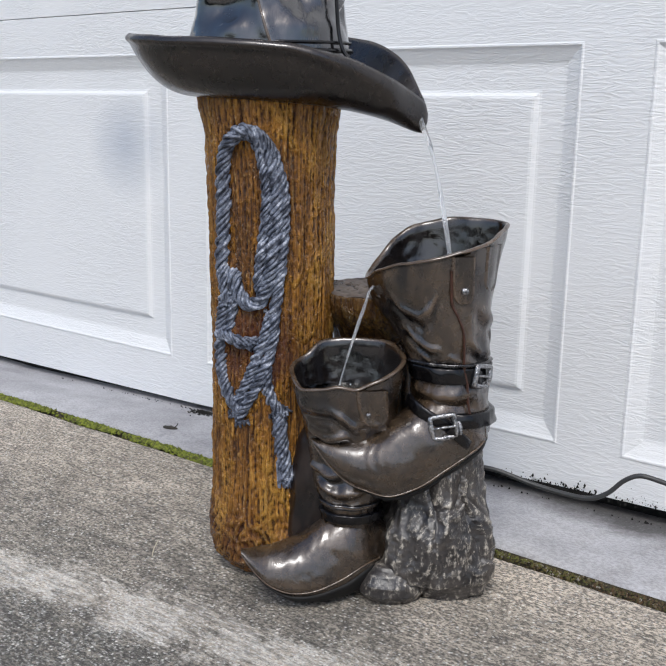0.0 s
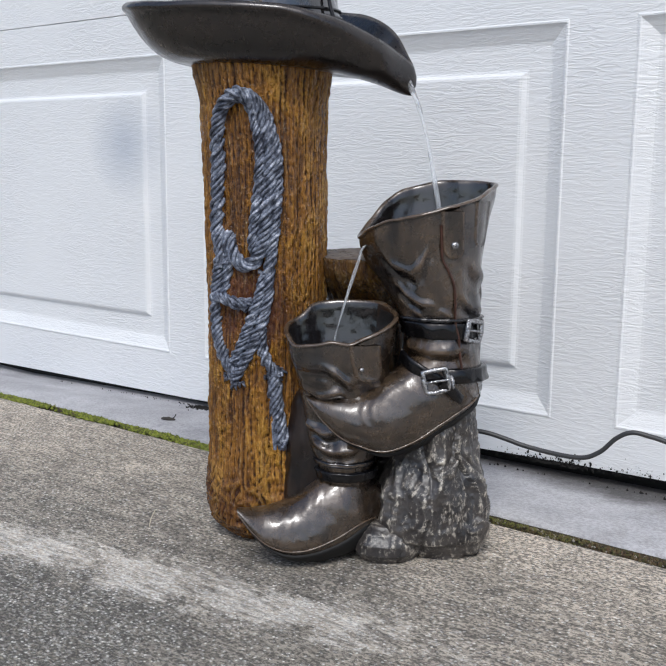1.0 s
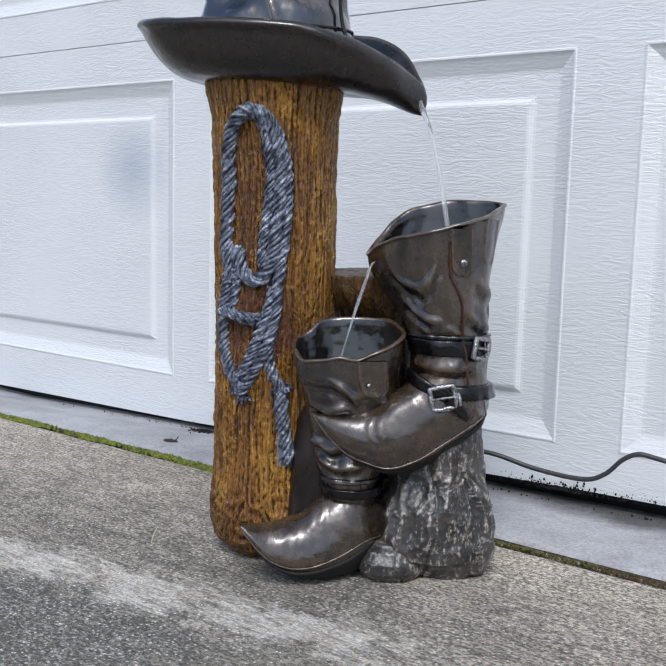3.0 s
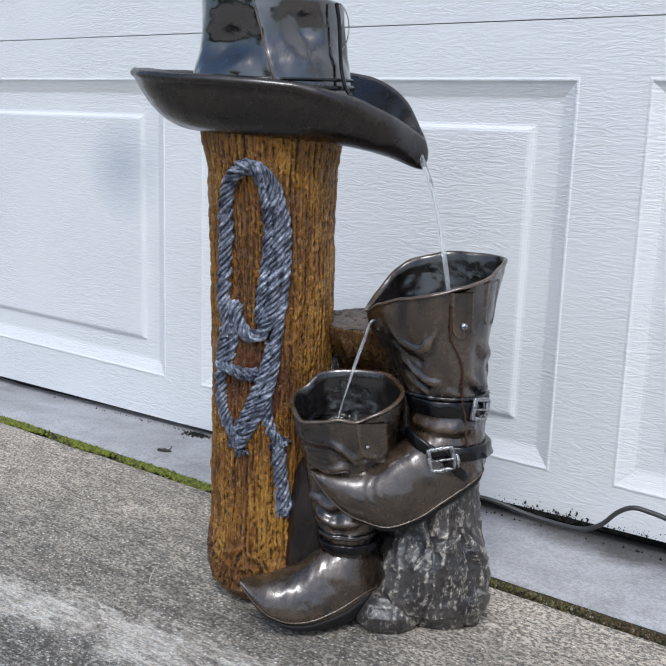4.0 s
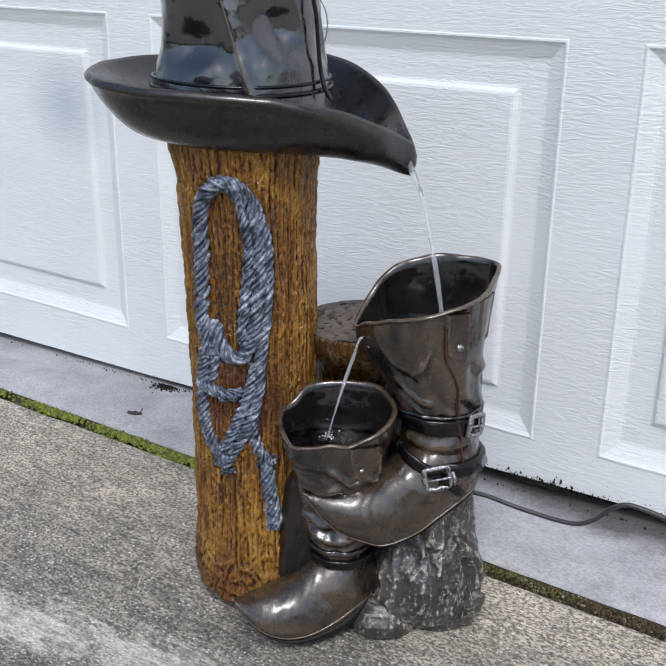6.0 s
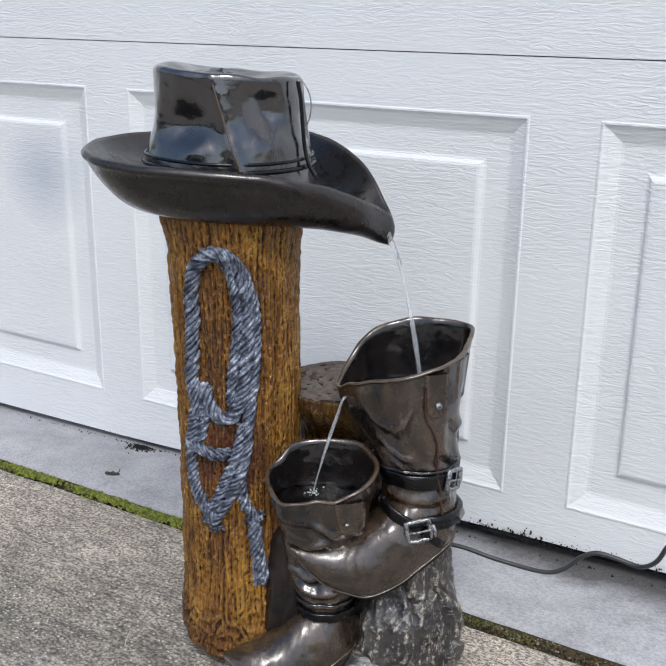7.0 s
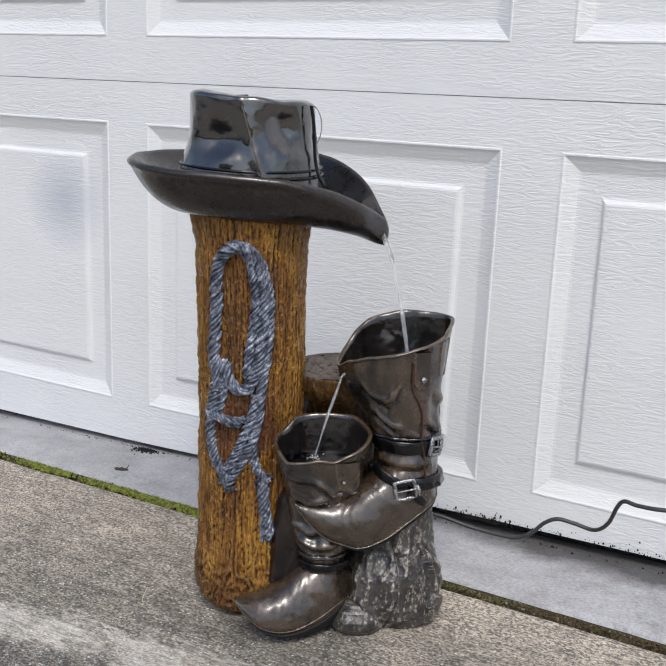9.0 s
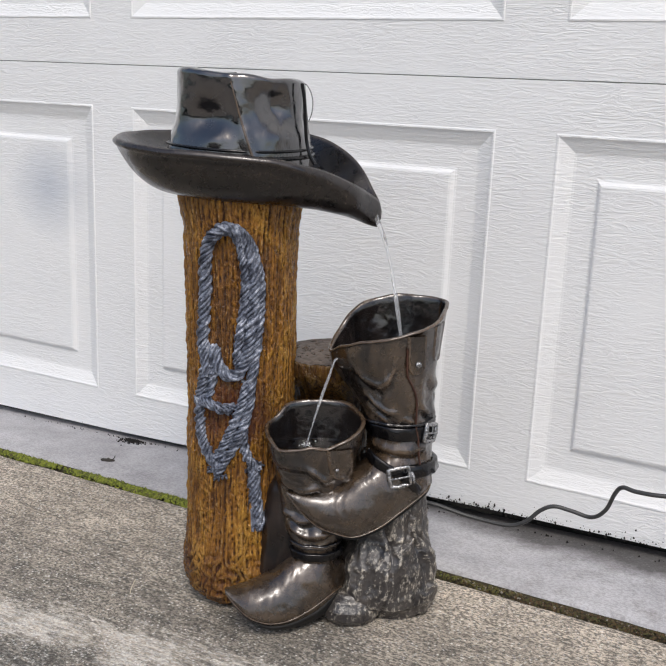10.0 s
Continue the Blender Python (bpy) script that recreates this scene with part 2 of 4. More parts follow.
def leather(name, deep, rub, rough, coat=0.12, lacquer=0.35, worn_to=0.7, ior=1.5, dent=0.002):
    m, n, l, p = material(name)
    nt = m.node_tree
    cloud = noise_at(nt, 20, (1, 1, 1), 5, 0.6, 0.8)
    grain = noise_at(nt, 420, (1, 1, 1), 3, 0.6)
    hair = noise_at(nt, 1.0, (260, 260, 60), 3, 0.6, 0.8)
    soft = noise_at(nt, 38, (1, 1, 1), 2, 0.5)
    mottle = noise_at(nt, 110, (1, 1, 1), 4, 0.7, 0.6)
    col = ramp(nt, math_node(nt, 'ADD', math_node(nt, 'MULTIPLY', cloud, 0.66), math_node(nt, 'ADD', math_node(nt, 'MULTIPLY', mottle, 0.20), math_node(nt, 'MULTIPLY', hair, 0.14))), (0.40, deep), (0.66, rub))
    # bronze rubbed bright on the edges, black wash and painted shade in the creases
    worn = ramp(nt, math_node(nt, 'ADD', pointiness(nt), math_node(nt, 'MULTIPLY', math_node(nt, 'SUBTRACT', mottle, 0.5), 0.07)), (0.512, (0,)), (0.575, (worn_to,)))
    col = mixed(nt, worn, col, (rub[0] * 1.9, rub[1] * 1.9, rub[2] * 2.0))
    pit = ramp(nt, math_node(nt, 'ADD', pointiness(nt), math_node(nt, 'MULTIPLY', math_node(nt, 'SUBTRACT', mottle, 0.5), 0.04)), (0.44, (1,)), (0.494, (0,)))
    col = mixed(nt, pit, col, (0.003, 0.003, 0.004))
    l.new(col, p.inputs["Base Color"])
    nb = bump(nt, hair, 0.15, 0.0010, bump(nt, math_node(nt, 'ADD', soft, math_node(nt, 'MULTIPLY', mottle, 0.08)), 0.5, dent))
    l.new(bump(nt, grain, 0.10, 0.0004, nb), p.inputs["Normal"])
    p.inputs["IOR"].default_value = ior
    p.inputs["Specular Tint"].default_value = (1.0, 0.98, 1.0, 1)
    l.new(ramp(nt, noise_at(nt, 60, (1, 1, 1), 5, 0.7, 0.5), (0.36, (rough - 0.06,)), (0.64, (rough + 0.14,))), p.inputs["Roughness"])
    p.inputs["Coat Weight"].default_value, p.inputs["Coat Roughness"].default_value = lacquer, coat
    l.new(nb, p.inputs["Coat Normal"])
    return m
def rock_paint():
    m, n, l, p = material("painted_rock")
    nt = m.node_tree
    cloud = noise_at(nt, 30, (1, 1, 1), 5, 0.65)
    dry = noise_at(nt, 120, (1, 1, 0.8), 5, 0.75)
    col = ramp(nt, cloud, (0.35, (0.013, 0.012, 0.014)), (0.65, (0.080, 0.070, 0.064)))
    fleck = noise_at(nt, 1.0, (480, 480, 190), 3, 0.7, 0.5)
    zone = noise_at(nt, 26, (1, 1, 0.7), 3, 0.6)
    rub = ramp(nt, math_node(nt, 'ADD', pointiness(nt), math_node(nt, 'MULTIPLY', math_node(nt, 'SUBTRACT', dry, 0.5), 0.30)), (0.510, (0,)), (0.556, (0.95,)))
    spots = ramp(nt, math_node(nt, 'ADD', math_node(nt, 'MULTIPLY', fleck, 0.5), math_node(nt, 'MULTIPLY', zone, 0.5)), (0.585, (0,)), (0.66, (0.75,)))
    rub = math_node(nt, 'MULTIPLY', rub, ramp(nt, fleck, (0.42, (0.08,)), (0.58, (1,))))
    rub = math_node(nt, 'MAXIMUM', rub, spots)
    l.new(mixed(nt, rub, col, (0.50, 0.455, 0.385)), p.inputs["Base Color"])
    l.new(bump(nt, dry, 0.6, 0.0016), p.inputs["Normal"])
    p.inputs["Specular IOR Level"].default_value = 0.8
    p.inputs["Roughness"].default_value = 0.30
    return m


def rope_paint():
    m, n, l, p = material("painted_rope")
    nt = m.node_tree
    dry = noise_at(nt, 260, (1, 1, 1), 4, 0.7)
    broad = noise_at(nt, 55, (1, 1, 1), 3, 0.6)
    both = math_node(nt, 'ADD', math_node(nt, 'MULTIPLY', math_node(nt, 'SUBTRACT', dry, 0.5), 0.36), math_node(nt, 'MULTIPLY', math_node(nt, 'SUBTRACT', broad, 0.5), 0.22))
    # dry-brushed pale crowns; shade of the strand gaps put in as near black
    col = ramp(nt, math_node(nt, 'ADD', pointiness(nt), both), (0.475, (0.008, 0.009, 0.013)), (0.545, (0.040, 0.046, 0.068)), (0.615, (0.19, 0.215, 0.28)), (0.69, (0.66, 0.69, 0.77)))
    l.new(col, p.inputs["Base Color"])
    l.new(bump(nt, dry, 0.5, 0.0008), p.inputs["Normal"])
    p.inputs["Roughness"].default_value = 0.45
    return m


def plain(name, col, rough, metal=0.0, scale=120, vary=0.25, bumpiness=0.15):
    m, n, l, p = material(name)
    nt = m.node_tree
    ns = noise_at(nt, scale, (1, 1, 1), 4, 0.6)
    l.new(ramp(nt, ns, (0.3, tuple(c * (1 - vary) for c in col)), (0.7, tuple(c * (1 + vary) for c in col))), p.inputs["Base Color"])
    l.new(bump(nt, ns, bumpiness, 0.001), p.inputs["Normal"])
    p.inputs["Roughness"].default_value, p.inputs["Metallic"].default_value = rough, metal
    return m


def water_material(name, transmission):
    m, n, l, p = material(name)
    nt = m.node_tree
    p.inputs["Base Color"].default_value = (0.95, 0.97, 1, 1)
    p.inputs["Transmission Weight"].default_value = transmission
    p.inputs["Roughness"].default_value, p.inputs["IOR"].default_value = 0.03, 1.33
    l.new(bump(nt, noise_at(nt, 95, (1, 1, 0.35), 2), 0.8, 0.005), p.inputs["Normal"])
    return m


def moss_material():
    m, n, l, p = material("moss")
    nt = m.node_tree
    ns = noise_at(nt, 30, (1, 1, 1), 5, 0.65)
    gi = n.new("ShaderNodeNewGeometry").outputs["Random Per Island"]
    tc, sp = n.new("ShaderNodeTexCoord"), n.new("ShaderNodeSeparateXYZ")
    l.new(tc.outputs["Object"], sp.inputs[0])
    # lush beyond the fountain's left, drying out along the rest of the joint
    dry = ramp(nt, math_node(nt, 'ADD', math_node(nt, 'ADD', sp.outputs[0], 0.62), math_node(nt, 'MULTIPLY', math_node(nt, 'SUBTRACT', ns, 0.5), 0.5)), (0.45, (0,)), (0.75, (1,)))
    green = ramp(nt, gi, (0.0, (0.055, 0.065, 0.012)), (0.55, (0.17, 0.20, 0.022)), (0.8, (0.20, 0.23, 0.03)), (1.0, (0.07, 0.055, 0.03)))
    brown = ramp(nt, gi, (0.0, (0.030, 0.022, 0.014)), (0.4, (0.085, 0.048, 0.020)), (0.75, (0.055, 0.060, 0.018)), (0.93, (0.10, 0.075, 0.035)), (1.0, (0.30, 0.28, 0.25)))
    l.new(mixed(nt, dry, green, brown), p.inputs["Base Color"])
    p.inputs["Roughness"].default_value = 0.9
    return m


M_DOOR = door_paint()
M_DRIVE = concrete("driveway_concrete", (0.79, 0.69, 0.57), (0.46, 0.40, 0.325), 0.85)
M_SLAB = concrete("smooth_sill_concrete", (0.53, 0.525, 0.545), (0.31, 0.305, 0.32), 0.06, stains=False)
M_DIRT = plain("joint_dirt", (0.05, 0.042, 0.025), 0.95, scale=200, bumpiness=0.6)
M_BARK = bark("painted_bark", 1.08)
M_DARKBARK = bark("dark_painted_bark", 0.30)
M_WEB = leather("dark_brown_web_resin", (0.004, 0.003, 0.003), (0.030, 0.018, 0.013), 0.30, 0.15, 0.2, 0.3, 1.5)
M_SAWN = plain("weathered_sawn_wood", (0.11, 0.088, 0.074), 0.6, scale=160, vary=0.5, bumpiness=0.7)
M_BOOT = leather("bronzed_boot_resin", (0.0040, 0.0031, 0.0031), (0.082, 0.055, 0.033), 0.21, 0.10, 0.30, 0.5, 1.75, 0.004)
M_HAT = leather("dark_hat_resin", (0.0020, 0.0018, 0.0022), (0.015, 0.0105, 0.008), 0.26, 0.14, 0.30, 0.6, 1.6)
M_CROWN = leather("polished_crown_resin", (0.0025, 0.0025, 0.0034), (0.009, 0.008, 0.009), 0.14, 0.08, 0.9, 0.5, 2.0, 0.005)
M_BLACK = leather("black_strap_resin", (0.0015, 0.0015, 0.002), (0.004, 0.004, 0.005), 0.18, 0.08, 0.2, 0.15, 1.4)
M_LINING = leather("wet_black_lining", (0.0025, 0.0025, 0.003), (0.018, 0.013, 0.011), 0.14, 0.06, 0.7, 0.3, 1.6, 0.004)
M_SEAM = plain("seam_brown", (0.050, 0.020, 0.013), 0.35)
M_WELT = plain("matte_black_welt", (0.004, 0.0035, 0.0035), 0.7)
M_PEWTER = plain("worn_pewter", (0.34, 0.34, 0.35), 0.22, 0.85, 380, 0.9, 1.0)
M_ROCK = rock_paint()
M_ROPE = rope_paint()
M_WATER = water_material("pool_water", 1.0)
M_STREAM = water_material("aerated_water", 0.78)
M_FOAM = water_material("foaming_water", 0.35)
M_MOSS = moss_material()
M_RUBBER = plain("black_rubber", (0.006, 0.006, 0.006), 0.8)
M_CORD = plain("grey_cord_sheath", (0.035, 0.036, 0.038), 0.42)
M_SOOT = plain("black_grime", (0.012, 0.011, 0.010), 0.95)
M_LEAF = plain("dead_leaf", (0.035, 0.030, 0.024), 0.7)
M_STRAW = plain("dry_straw", (0.55, 0.50, 0.38), 0.7)
M_WALL = plain("house_wall_paint", (0.62, 0.60, 0.56), 0.8, scale=30, vary=0.08)


# ---------- mesh helpers ----------
def mesh_ob(name, verts, faces, mat, parent=None, label="", smooth=True):
    me = bpy.data.meshes.new(name)
    me.from_pydata([tuple(v) for v in verts], [], faces)
    me.materials.append(mat)
    if smooth:
        me.polygons.foreach_set("use_smooth", [True] * len(me.polygons))
    me.update()
    ob = new(name, me)
    if parent is not None:
        ob.parent = parent
    if label:
        ob["label"] = label
    return ob


def loft(rings, cap_start=True, cap_end=True, closed=False):
    """Verts and faces of a skin over rings of equal length."""
    n = len(rings[0])
    verts = [v for ring in rings for v in ring]
    faces = []
    count = len(rings)
    for i in range(count if closed else count - 1):
        a, b = i * n, ((i + 1) % count) * n
        for j in range(n):
            k = (j + 1) % n
            faces.append((a + j, a + k, b + k, b + j))
    for cap, i in ((cap_start, 0), (cap_end, count - 1)):
        if cap and not closed:
            ring = rings[i]
            c = sum((Vector(v) for v in ring), Vector()) / n
            verts.append(c)
            for j in range(n):
                k = (j + 1) % n
                faces.append((i * n + j, len(verts) - 1, i * n + k) if i else (i * n + k, len(verts) - 1, i * n + j))
    return verts, faces


def spline(points, steps):
    """A Catmull-Rom line through the points."""
    pts = [Vector(p) for p in points]
    pts = [2 * pts[0] - pts[1]] + pts + [2 * pts[-1] - pts[-2]]
    out = []
    for i in range(1, len(pts) - 2):
        a, b, c, d = pts[i - 1:i + 3]
        for s in range(steps):
            t = s / steps
            out.append(0.5 * ((2 * b) + (c - a) * t + (2 * a - 5 * b + 4 * c - d) * t * t + (3 * b - 3 * c + d - a) * t ** 3))
    out.append(pts[-2])
    return out


def frames_along(line):
    out, side = [], None
    for i, p in enumerate(line):
        d = (line[min(i + 1, len(line) - 1)] - line[max(i - 1, 0)]).normalized()
        if side is None:
            side = d.orthogonal().normalized()
        side = (side - d * side.dot(d)).normalized()
        out.append((p, d, side, d.cross(side)))
    return out


def tube(line, radius, n=10):
    """radius: a number or a function of 0..1 along the line."""
    rings = []
    fr = frames_along(line)
    for i, (p, d, a, b) in enumerate(fr):
        r = radius(i / (len(fr) - 1)) if callable(radius) else radius
        rings.append([p + r * (math.cos(2 * math.pi * j / n) * a + math.sin(2 * math.pi * j / n) * b) for j in range(n)])
    return loft(rings)


def joined(*parts):
    verts, faces = [], []
    for v, f in parts:
        k = len(verts)
        verts += list(v)
        faces += [tuple(i + k for i in face) for face in f]
    return verts, faces


def box(x0, y0, z0, x1, y1, z1):
    v = [(x, y, z) for z in (z0, z1) for y in (y0, y1) for x in (x0, x1)]
    return v, [(0, 2, 3, 1), (4, 5, 7, 6), (0, 1, 5, 4), (2, 6, 7, 3), (0, 4, 6, 2), (1, 3, 7, 5)]


def table(rows, x):
    """Smooth look-up of rows (x, value...) in rising x."""
    if x <= rows[0][0]:
        return rows[0][1:]
    for a, b in zip(rows, rows[1:]):
        if x <= b[0]:
            t = (x - a[0]) / (b[0] - a[0])
            t = t * t * (3 - 2 * t) * 0.5 + t * 0.5
            return tuple(p + (q - p) * t for p, q in zip(a[1:], b[1:]))
    return rows[-1][1:]


def nz(x, y, z):
    return noise.noise((x, y, z))


def ridged(x, y, z):
    return 1 - abs(noise.noise((x, y, z))) * 2


def smooth(a, b, x):
    t = min(1, max(0, (x - a) / (b - a)))
    return t * t * (3 - 2 * t)


# ---------- ground ----------
def ground_z(x, y):
    flat = 0.0156 * max(-3, min(3, x)) + 0.0333 * max(-3, min(0.3, y)) + 0.0253
    sill = door_foot(x) - 0.009 - 0.010 * smooth(-0.45, 0.15, x)
    return flat + (sill - flat) * smooth(-0.12, -0.005, y) * smooth(3, 1, abs(x))


def door_foot(x):
    return 0.0365 + 0.0445 * max(-1.0, min(0.45, x))


def build_ground():
    xs = [-600, -60, -12, -4, -2] + [-1.4 + 0.02 * i for i in range(111)] + [1.2, 2, 4, 12, 60, 600]
    ys = [-600, -60, -12, -4, -2, -1.4] + [-1.2 + 0.02 * i for i in range(52)] + [-0.1715, -0.1690, -0.1660, -0.1500, -0.1470, -0.1445] + [-0.13, -0.11, -0.09, -0.06, -0.03, -0.005, 0.02, 0.06, 0.5, 4, 60, 600]
    verts, faces, mats = [], [], []
    for y in ys:
        for x in xs:
            z = ground_z(x, y)
            wob = 0.0016 * nz(x * 40, 3.1, 0) + 0.0012 * nz(x * 110, 8.1, 0) if -0.18 < y < -0.14 and abs(x) < 1.5 else 0
            if -0.1665 < y < -0.1495:
                z -= 0.012
            elif -0.1695 < y < -0.1465:
                z -= 0.003
            verts.append((x, y + wob, z + (0.0007 * nz(x * 18, y * 18, 1.5) if abs(x) < 1.5 and y > -1.3 else 0)))
    n = len(xs)
    for j in range(len(ys) - 1):
        for i in range(n - 1):
            faces.append((j * n + i, j * n + i + 1, (j + 1) * n + i + 1, (j + 1) * n + i))
            mid = (ys[j] + ys[j + 1]) / 2
            mats.append(0 if mid < -0.169 else 1 if mid < -0.147 else 2)
    ob = mesh_ob("ground", verts, faces, M_DRIVE)
    ob.data.materials.append(M_DIRT)
    ob.data.materials.append(M_SLAB)
    ob.data.polygons.foreach_set("material_index", mats)
    tagged(ob, "worn grey concrete driveway with a joint and a smooth sill at the door", "driveway", kind="structure")


build_ground()


def build_moss():
    rng = random.Random(4)
    verts, faces = [], []
    count = 12000
    for i in range(count):
        x = -1.3 + 2.1 * rng.random()
        lush = smooth(-0.15, -0.35, x + 0.08 * nz(x * 9, 0, 0))
        bare = smooth(0.10, 0.36, nz(x * 14, 5.0, 0)) * (0.9 if x < -0.3 else 0.5)
        if rng.random() < bare:
            continue
        y = -0.1580 + rng.gauss(0, 0.0046 + 0.0030 * (1 - lush)) + 0.0015 * nz(x * 60, 2, 2)
        r = (0.0008 + 0.0015 * rng.random()) * (0.75 + 0.45 * lush)
        z = ground_z(x, y) - 0.0065 + (0.0052 + 0.0030 * nz(x * 30, 1, 1)) * max(0.2, 1 - ((y + 0.158) / 0.0150) ** 2) * (0.75 + 0.4 * lush)
        k = len(verts)
        turn = rng.random() * 6.28
        for a in range(5):
            ang = turn + a * 1.2566
            verts.append((x + r * math.cos(ang), y + r * math.sin(ang), z + r * 0.2 * rng.random()))
        verts.append((x + rng.gauss(0, r * 0.3), y + rng.gauss(0, r * 0.3), z + r * (0.8 + 0.7 * rng.random())))
        verts.append((x, y, z - r))
        for a in range(5):
            b = (a + 1) % 5
            faces += [(k + a, k + b, k + 5), (k + b, k + a, k + 6)]
    ob = mesh_ob("moss", verts, faces, M_MOSS, smooth=False)
    tagged(ob, "green and brown moss growing in the concrete joint", "moss", kind="stuff")


build_moss()

# ---------- garage door ----------
PITCH, PANEL_W = 0.617, 0.545
DOOR_X0, DOOR_X1 = -2.43, 2.506
JOINTS = [0.03, 0.561, 1.092, 1.623, 2.154]


def lean(x, z):
    """The lowest section sits a little askew on the sloping sill."""
    if z < 0.031:
        return door_foot(x)
    return z + 0.0174 * max(-1.0, min(0.45, x)) * max(0.0, 1 - (z - 0.08) / 0.42)


def build_section(parent, low, high, first):
    verts, faces = [], []
    fields = []

    def quadrect(x0, x1, z0, z1, y):
        k = len(verts)
        for x, z in ((x0, z0), (x1, z0), (x1, z1), (x0, z1)):
            verts.append((x, y, lean(x, z) if first else z))
        return k

    def band(a, b):
        for j in range(4):
            k = (j + 1) % 4
            faces.append((a + j, a + k, b + k, b + j))

    gap = 0.0 if first else 0.0006
    top, bottom = high - 0.0006, low + gap
    p_top, p_bot = high - 0.0575, low + (0.054 if first else 0.062)
    right_edges = [i * PITCH for i in range(-3, 5)]
    cells = [(r - PANEL_W - (PITCH - PANEL_W) / 2, r + (PITCH - PANEL_W) / 2, r - PANEL_W, r) for r in right_edges]
    for c0, c1, x0, x1 in cells:
        outer = quadrect(c0, c1, bottom, top, 0.0)
        loops = [outer]
        for inset, y in ((0.0, 0.0), (0.0012, -0.0010), (0.0030, -0.0010), (0.0045, 0.0005), (0.0065, 0.0016), (0.0205, 0.0075), (0.0235, 0.0080)):
            loops.append(quadrect(x0 + inset, x1 - inset, p_bot + inset, p_top - inset, y))
        for a, b in zip(loops, loops[1:]):
            band(a, b)
        pv, pf = [], []
        for inset, y in ((0.0235, 0.0080), (0.0475, 0.0080), (0.0500, 0.0072), (0.0535, 0.0030), (0.0560, 0.0022)):
            for x, z in ((x0 + inset, p_bot + inset), (x1 - inset, p_bot + inset), (x1 - inset, p_top - inset), (x0 + inset, p_top - inset)):
                pv.append((x, y, lean(x, z) if first else z))
        for a in range(0, 16, 4):
            for j in range(4):
                k = (j + 1) % 4
                pf.append((a + j, a + k, a + 4 + k, a + 4 + j))
        pf.append((16, 17, 18, 19))
        fields.append((pv, pf))
        # rounded-over meeting edges and the back
        back = quadrect(c0, c1, bottom, top, 0.045)
        lip_t = quadrect(c0, c1, bottom, top, 0.0)
        faces.append((lip_t + 3, lip_t + 2, back + 2, back + 3))
        faces.append((lip_t + 1, lip_t, back, back + 1))
        faces.append((back + 1, back, back + 3, back + 2))
    section = mesh_ob("door_section", verts, faces, M_DOOR, parent, smooth=False)
    for pv, pf in fields:
        mesh_ob("panel", pv, pf, M_DOOR, section, smooth=False)


garage_door = new("garage_door_1")
tagged(garage_door, "white embossed wood-grain sectional garage door, closed", "garage door", kind="structure")
for s in range(4):
    build_section(garage_door, JOINTS[s], JOINTS[s + 1], s == 0)


def build_seal():
    rings = []
    for i in range(120):
        x = DOOR_X0 + (DOOR_X1 - DOOR_X0) * i / 119
        z = door_foot(x)
        rings.append([(x, 0.020, z + 0.002), (x, 0.042, z + 0.002), (x, 0.040, z - 0.024), (x, 0.026, z - 0.024)])
    mesh_ob("bottom_seal", *loft(rings), M_RUBBER, garage_door, "black rubber bottom seal")


build_seal()

for nm, b in (("wall_left", (-7, -0.06, -0.2, DOOR_X0 - 0.005, 0.2, 2.9)), ("wall_right", (DOOR_X1 + 0.005, -0.06, -0.2, 7, 0.2, 2.9)), ("wall_lintel", (DOOR_X0 - 0.003, -0.06, 2.16, DOOR_X1 + 0.003, 0.2, 2.9))):
    tagged(mesh_ob(nm, *box(*b), M_WALL, smooth=False), "plain painted house wall beside the garage door", "wall", kind="structure")


def build_reflection_backdrop():
    """An unseen dark tree line added across the street, showing only as a dark reflection."""
    m = plain("added_dark_foliage", (0.035, 0.045, 0.025), 0.9, scale=3, vary=0.5)
    rings = []
    for i in range(160):
        x = -45 + 90 * i / 159
        h = 2.0 + 1.5 * nz(x * 0.16, 2, 2) + 1.3 * nz(x * 0.6, 5, 2) + 0.5 * nz(x * 1.9, 7, 1)
        y = -17 + 1.5 * nz(x * 0.3, 9, 4)
        rings.append([(x, y, -0.5), (x, y + 0.9, h * 0.5), (x, y, h), (x, y - 2.5, h * 0.9), (x, y - 3, -0.5)])
    tagged(mesh_ob("backdrop", *loft(rings), m), "unseen dark tree line, added for dark reflections", "trees", kind="structure")


build_reflection_backdrop()

# ---------- fountain ----------
fountain = new("garden_fountain")
fountain.matrix_world = pose(-0.1437, -0.3012, 0.010, 0, 0, 29.16)
tagged(fountain, "painted resin cowboy boot and hat fountain on a log post, running", "fountain")

LOG = [(0.0, 0.0, 0.026), (0.006, 0.0, 0.036), (0.013, 0.0, 0.0445), (0.022, 0.0, 0.0510), (0.034, 0.0, 0.0535), (0.050, 0.0, 0.0540), (0.094, 0.0005, 0.0525), (0.166, 0.001, 0.0520), (0.236, 0.002, 0.0530), (0.30, 0.0015, 0.0535), (0.36, 0.0, 0.0538), (0.40, -0.001, 0.0555), (0.43, -0.002, 0.0600), (0.44, -0.002, 0.061)]


def log_surface(a, z, lift=0.0):
    c, r = table(LOG, z)
    return Vector((c + (r + lift) * math.cos(a), (r + lift) * math.sin(a), z))


